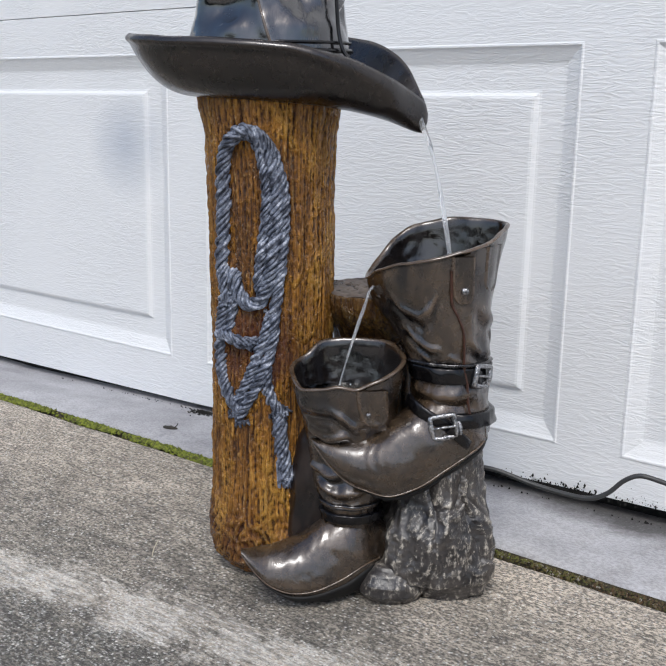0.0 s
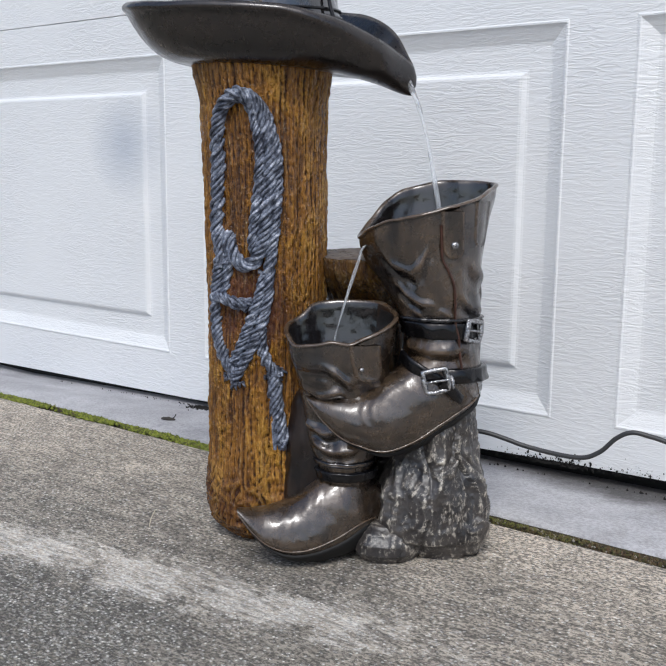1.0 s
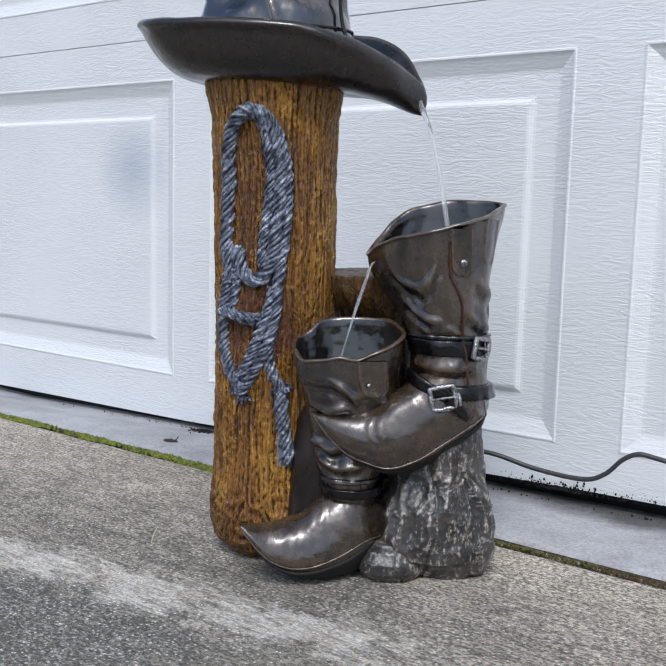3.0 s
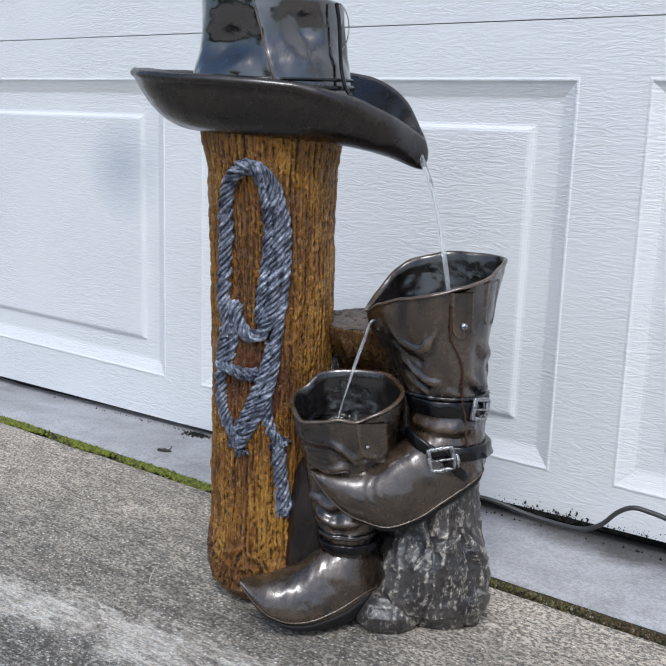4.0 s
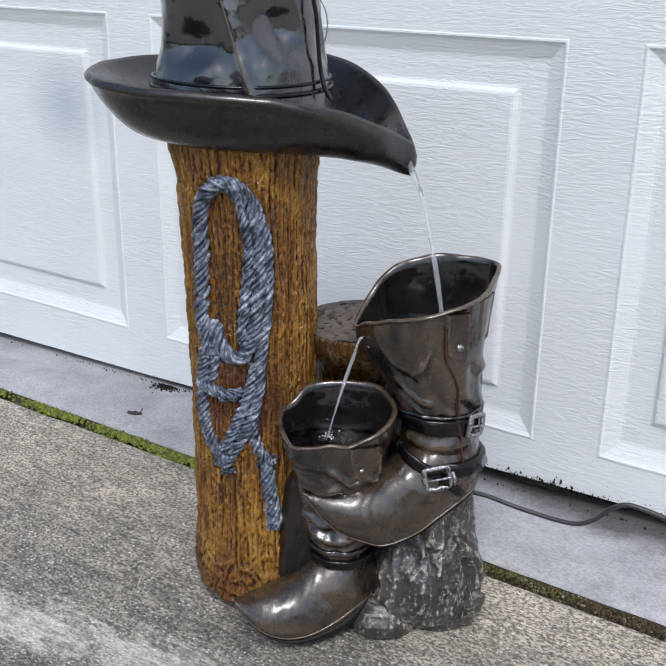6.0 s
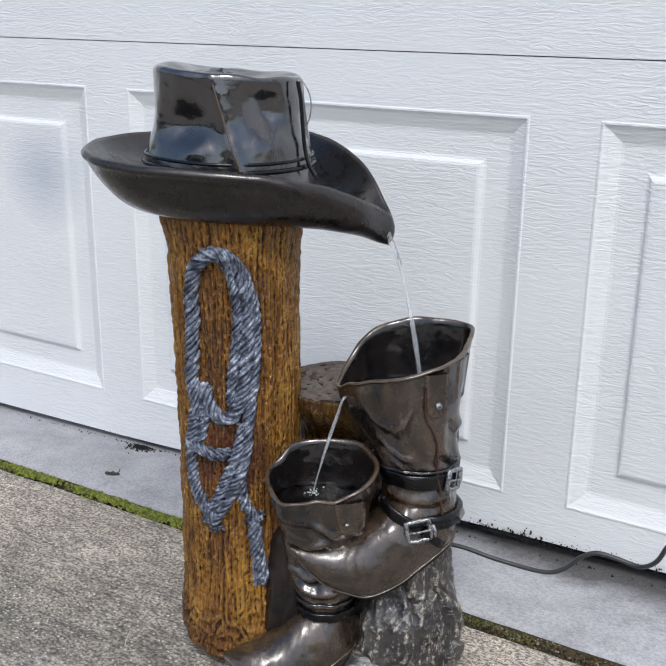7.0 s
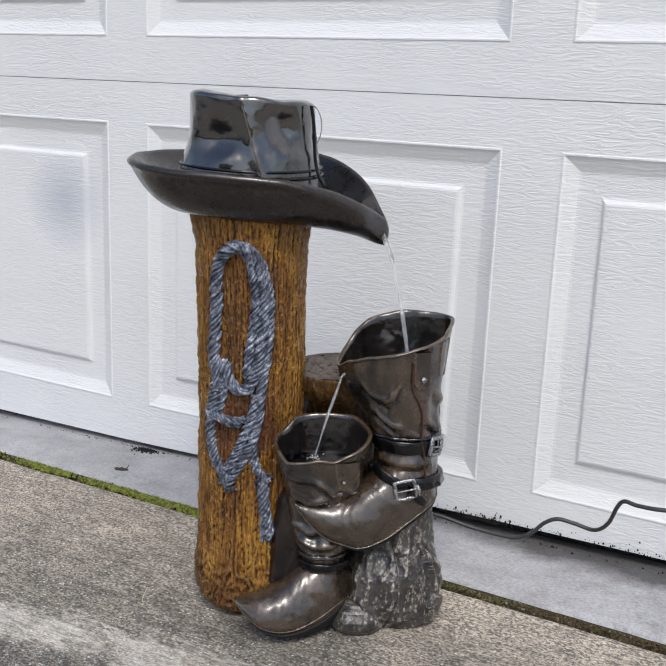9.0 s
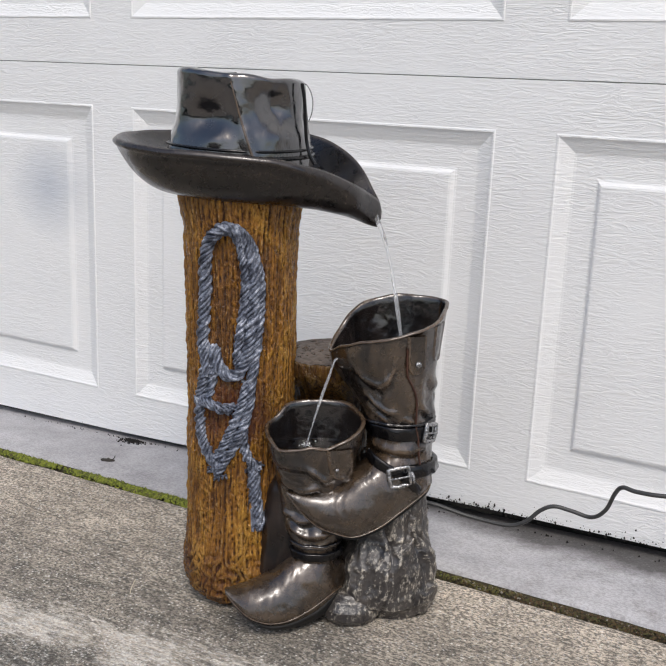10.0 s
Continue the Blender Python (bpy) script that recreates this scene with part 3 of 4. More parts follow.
def build_log():
    rings, N = [], 300
    for i in range(380):
        z = 0.44 * i / 379
        ring = []
        for j in range(N):
            a = 2 * math.pi * j / N
            u, w = math.cos(a), math.sin(a)
            gnarl = smooth(0.085, 0.05, z)
            flow = 0.05 * nz(u * 2.5, w * 2.5, z * 9)
            g = ridged(u * 9 + flow * 8, w * 9, z * 7 + flow * 10)
            fine = nz(u * 34 + flow * 12, w * 34, z * 30)
            lump = nz(u * 2.2, w * 2.2, z * 14)
            swirl = ridged(u * 6 + 2 * nz(u * 4, w * 4, z * 40), w * 6, z * 70)
            chip = nz(u * 26, w * 26, z * 190)
            lift = 0.0016 * lump + (1 - gnarl) * (0.0017 * g + 0.0017 * fine) + gnarl * 0.0036 * swirl + 0.0012 * chip
            # hollow framed by the coil of rope
            du, dz = (a - radians(259)) / 0.30, (z - 0.325) / 0.065
            lift -= 0.0035 * math.exp(-(du * du) ** 2 - (dz * dz) ** 2)
            ring.append(log_surface(a, z, lift))
        rings.append(ring)
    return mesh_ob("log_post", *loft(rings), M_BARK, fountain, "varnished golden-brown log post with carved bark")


build_log()


def build_stump():
    rings, N = [], 140
    for i in range(100):
        z = 0.264 * i / 99
        ring = []
        for j in range(N):
            a = 2 * math.pi * j / N
            u, w = math.cos(a), math.sin(a)
            r = 0.046 + 0.010 * smooth(0.215, 0.256, z) + 0.0030 * nz(u * 2, w * 2, z * 10) + 0.0015 * ridged(u * 9, w * 9, z * 7) + 0.001 * nz(u * 30, w * 30, z * 30)
            ring.append(Vector((0.098 + r * u, 0.034 + 0.014 * smooth(0.256, 0.215, z) + r * w, z)))
        rings.append(ring)
    for k in [0.97 - 0.05 * i for i in range(19)]:
        rings.append([Vector((0.098 + (v.x - 0.098) * k, 0.034 + (v.y - 0.034) * k, 0.265 + 0.0018 * nz((0.098 + (v.x - 0.098) * k) * 140, (0.034 + (v.y - 0.034) * k) * 140, 3.0) + 0.0007 * math.sin(k * 38 + 2 * nz(v.x * 30, v.y * 30, 1.0)))) for v in rings[99]])
    st = mesh_ob("stump", *loft(rings[:101]), M_DARKBARK, fountain, "sawn stump with dark bark behind the boots")
    mesh_ob("stump_top", *loft(rings[100:], False), M_SAWN, st, "weathered grey-brown sawn stump top")


build_stump()


def rope(points, radius, strands=3, twist=0.030):
    """A laid rope: strands of four fibre bundles each, winding round a line that lies on the log."""
    line = spline(points, 26)
    fr = frames_along(line)
    out, length = [], [0.0]
    for a, b in zip(line, line[1:]):
        length.append(length[-1] + (b - a).length)
    for s in range(strands):
        path = []
        for (p, d, a, b), l in zip(fr, length):
            ang = 2 * math.pi * (s / strands + l / twist)
            k = radius * (0.50 + 0.10 * nz(l * 60, s * 3.0, 1))
            path.append(p + k * (math.cos(ang) * a + math.sin(ang) * b))
        sub = frames_along(path)
        for y in range(3):
            yarn = []
            for (p, d, a, b), l in zip(sub, length):
                ang = 2 * math.pi * (y / 3 + l / (twist * 1.6))
                k = radius * (0.27 + 0.08 * nz(l * 150, y * 2.0 + s, 4))
                yarn.append(p + k * (math.cos(ang) * a + math.sin(ang) * b))
            thick = 0.7 + 0.6 * (0.5 + 0.5 * nz(y * 3.7, s * 2.9, 1.3))
            out.append(tube(yarn, lambda t: radius * 0.27 * thick * (1 + 0.25 * nz(t * 40, y, s)), 6))
    return joined(*out)
def on_log(points, lift):
    """(x, z[, extra]) seen from the front, laid on the log's face."""
    out = []
    for q in points:
        x, z, extra = (*q, 0.0)[:3]
        c, r = table(LOG, z)
        out.append(Vector((c + (x - c) * 0.97, -math.sqrt(max(0.0001, (r + lift + extra) ** 2 - (x - c) ** 2)), z)))
    return out


def build_rope():
    coil = on_log([(-0.0253, 0.2600), (-0.0324, 0.2910), (-0.0312, 0.3247), (-0.0305, 0.3534), (-0.0300, 0.3770), (-0.0246, 0.3945), (-0.0121, 0.4040), (0.0020, 0.4000), (0.0118, 0.3850), (0.0170, 0.3630), (0.0180, 0.3363), (0.0160, 0.3116), (0.0128, 0.2862), (0.0070, 0.2690), (-0.0022, 0.2610), (-0.0126, 0.2660), (-0.0192, 0.2775, -0.001), (-0.0251, 0.2892, -0.006)], 0.003)
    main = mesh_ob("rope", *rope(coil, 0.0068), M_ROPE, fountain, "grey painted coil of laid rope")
    inner = on_log([(0.0010, 0.3960, -0.001), (0.0065, 0.3800), (0.0098, 0.3573), (0.0090, 0.3364), (0.0068, 0.3152), (0.0045, 0.2971), (0.0030, 0.2823), (0.0035, 0.2720, -0.003), (0.0060, 0.2640, -0.010)], 0.002)
    outer = on_log([(0.0150, 0.3830, -0.004), (0.0215, 0.3640), (0.0238, 0.3433), (0.0225, 0.3079), (0.0195, 0.2788), (0.0165, 0.2527), (0.0145, 0.2299), (0.0085, 0.2064), (-0.0022, 0.1837), (-0.0159, 0.1600)], 0.002)
    second = on_log([(0.0120, 0.2560, -0.004), (0.0095, 0.2376), (0.0015, 0.2140), (-0.0085, 0.1910), (-0.0170, 0.1730)], 0.002)
    left = on_log([(-0.0285, 0.2737), (-0.0325, 0.2497), (-0.0352, 0.2251), (-0.0338, 0.1977), (-0.0263, 0.1784), (-0.0150, 0.1640)], 0.002)
    beside = on_log([(-0.0185, 0.2870, -0.004), (-0.0208, 0.2640), (-0.0245, 0.2440), (-0.0285, 0.2270, -0.003)], 0.001)
    crest = on_log([(-0.0285, 0.3830, -0.001), (-0.0200, 0.4000, 0.002), (-0.0085, 0.4060, 0.003), (0.0050, 0.4010, 0.002), (0.0150, 0.3870, 0.000), (0.0200, 0.3660, -0.003)], 0.003)
    knot = on_log([(-0.0395, 0.2300, -0.006), (-0.0334, 0.2320, 0.002), (-0.0237, 0.2318, 0.005), (-0.0136, 0.2285, 0.004), (-0.0059, 0.2275, -0.002), (0.0010, 0.2290, -0.009)], 0.003)
    tail = on_log([(0.0110, 0.2200, -0.004), (0.0095, 0.1980), (0.0130, 0.1800), (0.0195, 0.1690), (0.0255, 0.1620, 0.001)], 0.002)
    for ln, r in ((inner, 0.0052), (outer, 0.0058), (second, 0.0056), (left, 0.0067), (beside, 0.0054), (crest, 0.0058), (knot, 0.0056), (tail, 0.0056)):
        mesh_ob("rope_strand", *rope(ln, r, twist=0.026), M_ROPE, main)
    rng = random.Random(2)
    # frayed ends and loose fibres lying off the strands
    for (cx, cz), spread, many in (((-0.0150, 0.160), 0.006, 22), ((0.0225, 0.165), 0.007, 26), ((-0.0060, 0.226), 0.005, 10)):
        bits = []
        for i in range(many):
            x, z = cx + rng.gauss(0, spread * 0.55), cz + rng.gauss(0, spread * 0.5)
            dx = rng.gauss(0, 0.0022)
            pts = on_log([(x, z, 0.002), (x + dx, z - 0.003, 0.001), (x + 1.4 * dx, z - 0.006, -0.003)], 0.002)
            bits.append(tube(spline(pts, 4), lambda t: 0.0017 * (1 - 0.5 * t), 6))
        mesh_ob("frayed_end", *joined(*bits), M_ROPE, main)
    end = on_log([(0.0205, 0.166), (0.0210, 0.150), (0.0232, 0.128), (0.0262, 0.108), (0.0275, 0.099)], 0.0005)
    tassel = mesh_ob("rope_tassel", *rope(end, 0.0072, 4, 0.036), M_ROPE, main, "frayed rope tassel")
    fray = []
    for k in range(16):
        x = 0.0195 + 0.0011 * k
        pts = on_log([(x, 0.118 + rng.uniform(-0.006, 0.006), 0.0005), (x + 0.0005, 0.108), (x + rng.gauss(0.001, 0.0012), 0.095 + rng.gauss(0, 0.0012), -0.001)], 0.0022)
        fray.append(tube(spline(pts, 6), lambda t: 0.0013 * (1 - 0.3 * t), 6))
    mesh_ob("frayed_end", *joined(*fray), M_ROPE, tassel)


build_rope()


# --- hat ---
def build_hat():
    N = 220

    def rim(th):
        c, s = math.cos(th), math.sin(th)
        narrow = 1 - (0.42 if s < 0 else 0.25) * smooth(0.35, 1.0, c) - 0.30 * smooth(0.80, 1.0, c)
        square = abs(s) ** (0.78 if c < 0 else 1.0) * (1 if s > 0 else -1)
        x = 0.0015 + (0.1285 + 0.0030 * c) * c + 0.004 * smooth(-0.6, -1.0, c)
        y = 0.088 * square * narrow - 0.014 * smooth(0.3, 1.0, c)
        power = 4.5 + 5.5 * smooth(-0.1, 0.55, s)
        z = 0.4830 - 0.050 * ((1 + c) / 2) ** power + 0.0050 * s - 0.0012 * math.sin(3 * th + 1)
        return x, y, z

    def edge(c):
        """The brim's thickness: a blunt beak at the pouring end."""
        return 0.0085 + 0.005 * smooth(0.72, 1.0, c)

    def point(th, t, side):
        c, s = math.cos(th), math.sin(th)
        rx, ry, rz = rim(th)
        w = smooth(0.2, 1.0, c)
        if side < 0:
            ix, iy = 0.055 * c, 0.053 * s
            z0 = 0.4320 - 0.006 * (c + 1) / 2
            z = z0 + (rz - edge(c) - z0) * t ** 3 - 0.020 * w * t ** 1.5 * (1 - 0.35 * t ** 6)
        else:
            ix, iy = -0.003 + 0.058 * c, 0.048 * s
            z0 = 0.4590 - 0.012 * w
            z = z0 + (rz - z0) * t ** 2.2 - 0.012 * w * math.sin(math.pi * t)
        x, y = ix + (rx - ix) * t, iy + (ry - iy) * t
        return Vector((x, y, z + 0.0008 * nz(x * 40, y * 40, z * 40)))

    rings = []
    for side, ts in ((-1, [i / 24 for i in range(25)]), (1, [1 - i / 24 for i in range(25)])):
        for t in ts:
            rings.append([point(2 * math.pi * j / N, t, side) for j in range(N)])
        if side < 0:
            for u in (0.15, 0.35, 0.6, 0.85):
                ring = []
                for j in range(N):
                    th = 2 * math.pi * j / N
                    a, b = point(th, 1, -1), point(th, 1, 1)
                    out = 0.0036 * math.sin(math.pi * u)
                    ring.append(a.lerp(b, u) + Vector((out * math.cos(th), out * math.sin(th), 0)))
                rings.append(ring)
    mesh_ob("hat_brim", *loft(rings, False, False), M_HAT, fountain, "glossy dark brown cowboy hat brim, curled up")

    # crown
    prof = [(0.455, 0.0725, 0.0600), (0.470, 0.0705, 0.0590), (0.485, 0.0675, 0.0572), (0.500, 0.0648, 0.0552), (0.515, 0.0632, 0.0540), (0.528, 0.0618, 0.0528), (0.536, 0.0612, 0.0524), (0.541, 0.0610, 0.0522), (0.5435, 0.0590, 0.0505)]

    def crown_at(a, z, lift=0.0):
        rx, ry = table(prof, z)
        d = math.degrees(a) % 360
        dent = 0.0
        for da, dz, wa, wz, depth in ((243, 0.504, 23, 0.018, 0.0130), (252, 0.486, 14, 0.008, -0.0030), (308, 0.515, 19, 0.018, 0.0115), (312, 0.490, 16, 0.009, -0.0020), (70, 0.505, 30, 0.02, 0.005), (190, 0.51, 16, 0.02, 0.003), (350, 0.51, 16, 0.02, 0.003)):
            dent -= depth * math.exp(-((d - da) / wa) ** 2 - ((z - dz) / wz) ** 2)
        fold = 0.0030 * math.exp(-((d - 276 + (z - 0.5) * 260) / 5.5) ** 2)
        k = 1 + (dent + fold + lift + 0.0012 * nz(math.cos(a) * 3, math.sin(a) * 3, z * 40)) / 0.06
        tilt = 0.004 * math.cos(a) * smooth(0.52, 0.5435, z)
        wob = 0.0028 * nz(math.cos(a) * 1.7, math.sin(a) * 1.7, 7.0) * smooth(0.50, 0.5435, z)
        return Vector((-0.0030 + rx * k * math.cos(a), ry * k * math.sin(a), z - tilt + wob))

    rings = []
    for i in range(64):
        rings.append([crown_at(2 * math.pi * j / N, 0.455 + 0.0885 * i / 63) for j in range(N)])
    for k, dz in ((0.95, 0.0006), (0.88, -0.0004), (0.75, -0.003), (0.55, -0.0055), (0.3, -0.004), (0.1, -0.003)):
        rings.append([Vector((-0.003 + (v.x + 0.003) * k, v.y * k, v.z + dz)) for v in rings[63]])
    crown = mesh_ob("hat_crown", *loft(rings), M_CROWN, fountain, "glossy dark dented hat crown with reflections")
    seam_line = [crown_at(radians(276 - (z - 0.5) * 260), z, 0.0004) for z in (0.471, 0.480, 0.490, 0.500, 0.510, 0.520, 0.530, 0.537)]
    mesh_ob("crown_seam", *tube(spline(seam_line, 8), lambda t: 0.0013 * (1 - 0.5 * t), 8), M_BOOT, crown, "raised worn seam")
    for z, r in ((0.4765, 0.0014), (0.4700, 0.0020)):
        ring = []
        for j in range(121):
            a = 2 * math.pi * j / 120
            rx, ry = table(prof, z)
            ring.append(Vector((-0.003 + (rx + 0.0006) * math.cos(a), (ry + 0.0006) * math.sin(a), z + 0.0012 * math.sin(2 * a + 1))))
        mesh_ob("hat_band", *tube(ring, r, 8), M_BLACK, crown, "thin black hat band cord")
    strap = [(0.0560, -0.0250, 0.5375), (0.0585, -0.0250, 0.524), (0.0600, -0.0250, 0.505), (0.0618, -0.0250, 0.486), (0.0655, -0.0270, 0.472), (0.0705, -0.0280, 0.4640)]
    mesh_ob("hat_strap", *tube(spline(strap, 8), 0.0017, 8), M_BLACK, crown, "black stitched strap down the crown")
    cord = [(0.0550, -0.0230, 0.538), (0.0605, -0.0230, 0.536), (0.0650, -0.0230, 0.528), (0.0665, -0.0225, 0.518), (0.0650, -0.0225, 0.508), (0.0610, -0.0230, 0.500)]
    mesh_ob("hat_cord", *tube(spline(cord, 8), 0.0005, 6), M_PEWTER, crown, "thin pale wire loop")
    pipe = []
    for r, z in ((0.0085, 0.5375), (0.0085, 0.5415), (0.0075, 0.5420), (0.0062, 0.5415), (0.0060, 0.5390)):
        pipe.append([Vector((-0.008 + r * math.cos(a * 0.3142), 0.006 + r * 0.8 * math.sin(a * 0.3142), z)) for a in range(20)])
    mesh_ob("water_outlet", *loft(pipe), M_BLACK, crown, "black outlet ring in the crown")


build_hat()


# --- boots ---
def boot_shaft(name, levels, rim_z, rim_c, rim_r, low, folds, label, floor_z):
    """levels: z, cx, cy, rx, ry; rim_z: height of the mouth by degrees, from the fountain's right, against the clock.
    folds: ridges in the leather, each a line of (degrees, z), its height and its width, with a trough below."""
    N = 180

    def outer(a, z):
        cx, cy, rx, ry = table(levels, z)
        u, w = math.cos(a), math.sin(a)
        deg = math.degrees(a) % 360
        lump = 0.0022 * nz(u * 2.3, w * 2.3, z * 30 + low * 70) + 0.0010 * nz(u * 5, w * 5, z * 60)
        for line, high, wide in folds:
            d0, d1 = line[0][0], line[-1][0]
            ends = smooth(d0 - 12, d0 + 8, deg) * smooth(d1 + 12, d1 - 8, deg)
            if ends > 0:
                dz = (z - table(line, deg)[0]) / wide
                lump += ends * high * (math.exp(-dz * dz) - 0.75 * math.exp(-((dz + 1.9) / 1.1) ** 2))
        return Vector((cx + (rx + lump) * u, cy + (ry + lump) * w, z))

    rings, K = [], 110
    mouth = []
    for j in range(N):
        a = 2 * math.pi * j / N
        h = table(rim_z, math.degrees(a))[0]
        rr = table(rim_r, math.degrees(a))[0]
        mouth.append((rr, h))
    for _ in range(2):
        mouth = [tuple(sum(mouth[(j + d) % N][c] for d in (-2, -1, 0, 1, 2)) / 5 for c in (0, 1)) for j in range(N)]
    for j, (rr, h) in enumerate(mouth):
        a = 2 * math.pi * j / N
        rr += 0.0014 * nz(math.cos(a) * 2.4, math.sin(a) * 2.4, low * 50)
        h += 0.0008 * nz(math.cos(a) * 3, math.sin(a) * 3, low * 90)
        mouth[j] = Vector((rim_c[0] + rr * math.cos(a), rim_c[1] + rr * math.sin(a), h))

    def surf(a, z):
        q = mouth[round(a / (2 * math.pi) * N) % N]
        t = min(1.0, (z - low) / (q.z - low))
        p = outer(a, z)
        return p + (Vector((q.x, q.y, p.z)) - p) * smooth(0.66, 1.0, t) ** 1.5

    for i in range(K):
        t = i / (K - 1)
        ring = []
        for j in range(N):
            a = 2 * math.pi * j / N
            z = low + (mouth[j].z - low) * t
            p = outer(a, z)
            k = smooth(0.66, 1.0, t) ** 1.5
            ring.append(p + (Vector((mouth[j].x, mouth[j].y, p.z)) - p) * k)
        rings.append(ring)
    centre = Vector((rim_c[0], rim_c[1], 0))

    def inward(v, d, dz):
        h = Vector((centre.x - v.x, centre.y - v.y, 0))
        return v + h.normalized() * d + Vector((0, 0, dz))

    top = rings[-1]
    # a rolled edge, then down the inside
    for d, dz in ((-0.0014, 0.0004), (-0.0016, 0.0016), (-0.0006, 0.0027), (0.0010, 0.0029), (0.0024, 0.0020), (0.0030, 0.0006), (0.0036, -0.0008)):
        rings.append([inward(v, d, dz) for v in top])
    for s in range(1, 12):
        t = s / 11
        rings.append([inward(v, 0.0036 + 0.012 * t ** 1.5, 0) * 1 + Vector((0, 0, (floor_z - v.z) * t)) for v in top])
    shaft = mesh_ob(name, *loft(rings[:K + 6], True, False), M_BOOT, fountain, label)
    mesh_ob("lining", *loft(rings[K + 5:], False), M_LINING, shaft, "wet black boot lining")
    return shaft, surf, mouth


def foot(name, stations, parent, sole_from, sole_thick):
    """stations: crest x, z; sole x, z; middle y and half width, from heel to toe. The sole covers the ring below sole_from."""
    M = 72
    flat = [spline([Vector(st[k:k + 3]) for st in stations], 12) for k in (0, 3)]
    rings, soles, welt = [], [], []
    steps = len(flat[0])
    for i in range(steps):
        tu, tz, bu = flat[0][i]
        bz, vc, rv = flat[1][i]
        along = i / (steps - 1)

        def at(f, out=0.0):
            c, sn = math.cos(f), math.sin(f)
            k = 0.5 + 0.5 * c
            half = abs(sn) ** 0.88 * (1 if sn > 0 else -1)
            # the side leans a little outwards towards the sole
            half *= 1 + 0.08 * smooth(0.3, -0.6, c)
            p = Vector((bu + (tu - bu) * k, vc + rv * half, bz + (tz - bz) * k))
            # walking creases across the instep, running back from the toe
            q = p.x * 0.8 + p.z * 0.5
            crease = ridged(q * 95 + 2.4 * nz(p.x * 26, p.y * 26, p.z * 26), p.y * 9, p.z * 6)
            l = 0.0010 * nz(p.x * 45, p.y * 40, p.z * 45) + 0.0007 * (crease - 0.5) * smooth(-0.45, 0.2, c) * smooth(0.0, 0.25, along)
            h = Vector((0, half, c * 0.8))
            return p + h * (l + out)

        rings.append([at(2 * math.pi * j / M) for j in range(M)])
        welt.append(at(2 * math.pi - sole_from + 0.16, 0.0006))
        lo, hi = sole_from, 2 * math.pi - sole_from
        fade = smooth(1.0, 0.9, along) * smooth(0.0, 0.06, along)
        arc = [lo + (hi - lo) * j / 27 for j in range(28)]
        soles.append([at(f, sole_thick * (0.35 + 0.65 * fade) * (1.25 if j in (1, 2, 25, 26) else 1.0)) for j, f in enumerate(arc)] + [at(f, -0.001) for f in reversed(arc)])
    ob = mesh_ob(name, *loft(rings), M_BOOT, parent)
    mesh_ob("sole", *loft(soles), M_WELT, parent, "matte black sole")
    mesh_ob("welt", *tube(welt[4:], lambda t: 0.0009 * (1 - 0.4 * t), 8), M_BOOT, parent, "raised bronze welt above the sole")
    return ob
def band(outer, z0, z1, lift, a0=0, a1=360, slope=0.0, n=110, swell=0.0):
    """A strap round the shaft: a closed rounded section."""
    rings = []
    full = a1 - a0 >= 360
    for i in range(n if full else n + 1):
        d = a0 + (a1 - a0) * i / n
        a = radians(d)
        m = slope * math.sin(radians(d))
        ring = []
        for z, l in ((z0, 0.0), (z0 + 0.0005, lift), (z0 + 0.0018, lift + 0.0006), ((z0 + z1) / 2, lift + swell), (z1 - 0.0018, lift + 0.0006), (z1 - 0.0005, lift), (z1, 0.0), ((z0 + z1) / 2, -0.002)):
            p = outer(a, z + m)
            h = Vector((math.cos(a), math.sin(a), 0))
            ring.append(p + h * l)
        rings.append(ring)
    return loft(rings, closed=full)


def buckle(parent, centre, normal_deg, w, h, tilt, label):
    """A square frame with a prong, on the shaft's face."""
    m = Matrix.Translation(centre) @ Matrix.Rotation(radians(normal_deg + 90), 4, 'Z') @ Matrix.Rotation(radians(tilt), 4, 'Y')
    sq = [(-w, 0, -h), (-w * 0.2, -0.0008, -h * 1.06), (w, 0, -h), (w * 1.04, -0.0008, 0), (w, 0, h), (0, -0.0008, h * 1.06), (-w, 0, h), (-w * 1.04, -0.0008, 0)]
    pts = [m @ Vector(q) for q in sq]
    line = []
    for i in range(8):
        a, b = pts[i], pts[(i + 1) % 8]
        line += [a.lerp(b, t / 5) for t in range(5)]
    rings = []
    for i, p in enumerate(line):
        d = (line[(i + 1) % 40] - line[i - 1]).normalized()
        nrm = (m.to_3x3() @ Vector((0, -1, 0))).normalized()
        s = d.cross(nrm)
        rings.append([p + 0.0023 * (math.cos(k * 0.785) * s + math.sin(k * 0.785) * nrm) for k in range(8)])
    ob = mesh_ob("buckle", *loft(rings, closed=True), M_PEWTER, parent, label)
    prong = [m @ Vector(q) for q in ((-w, -0.002, 0), (0, -0.004, 0.0006), (w * 1.1, -0.0022, -0.0004))]
    mesh_ob("prong", *tube(spline(prong, 6), 0.0011, 7), M_PEWTER, ob)
    return ob


def rivet(parent, centre, r):
    rings = []
    for t in (0, 0.25, 0.5, 0.75, 0.95):
        rr, d = r * math.cos(t * 1.57), r * 0.8 * math.sin(t * 1.57)
        rings.append([centre + Vector((rr * math.cos(k * 0.449), -d, rr * math.sin(k * 0.449))) for k in range(14)])
    mesh_ob("rivet", *loft(rings), M_PEWTER, parent, "shiny pewter rivet")


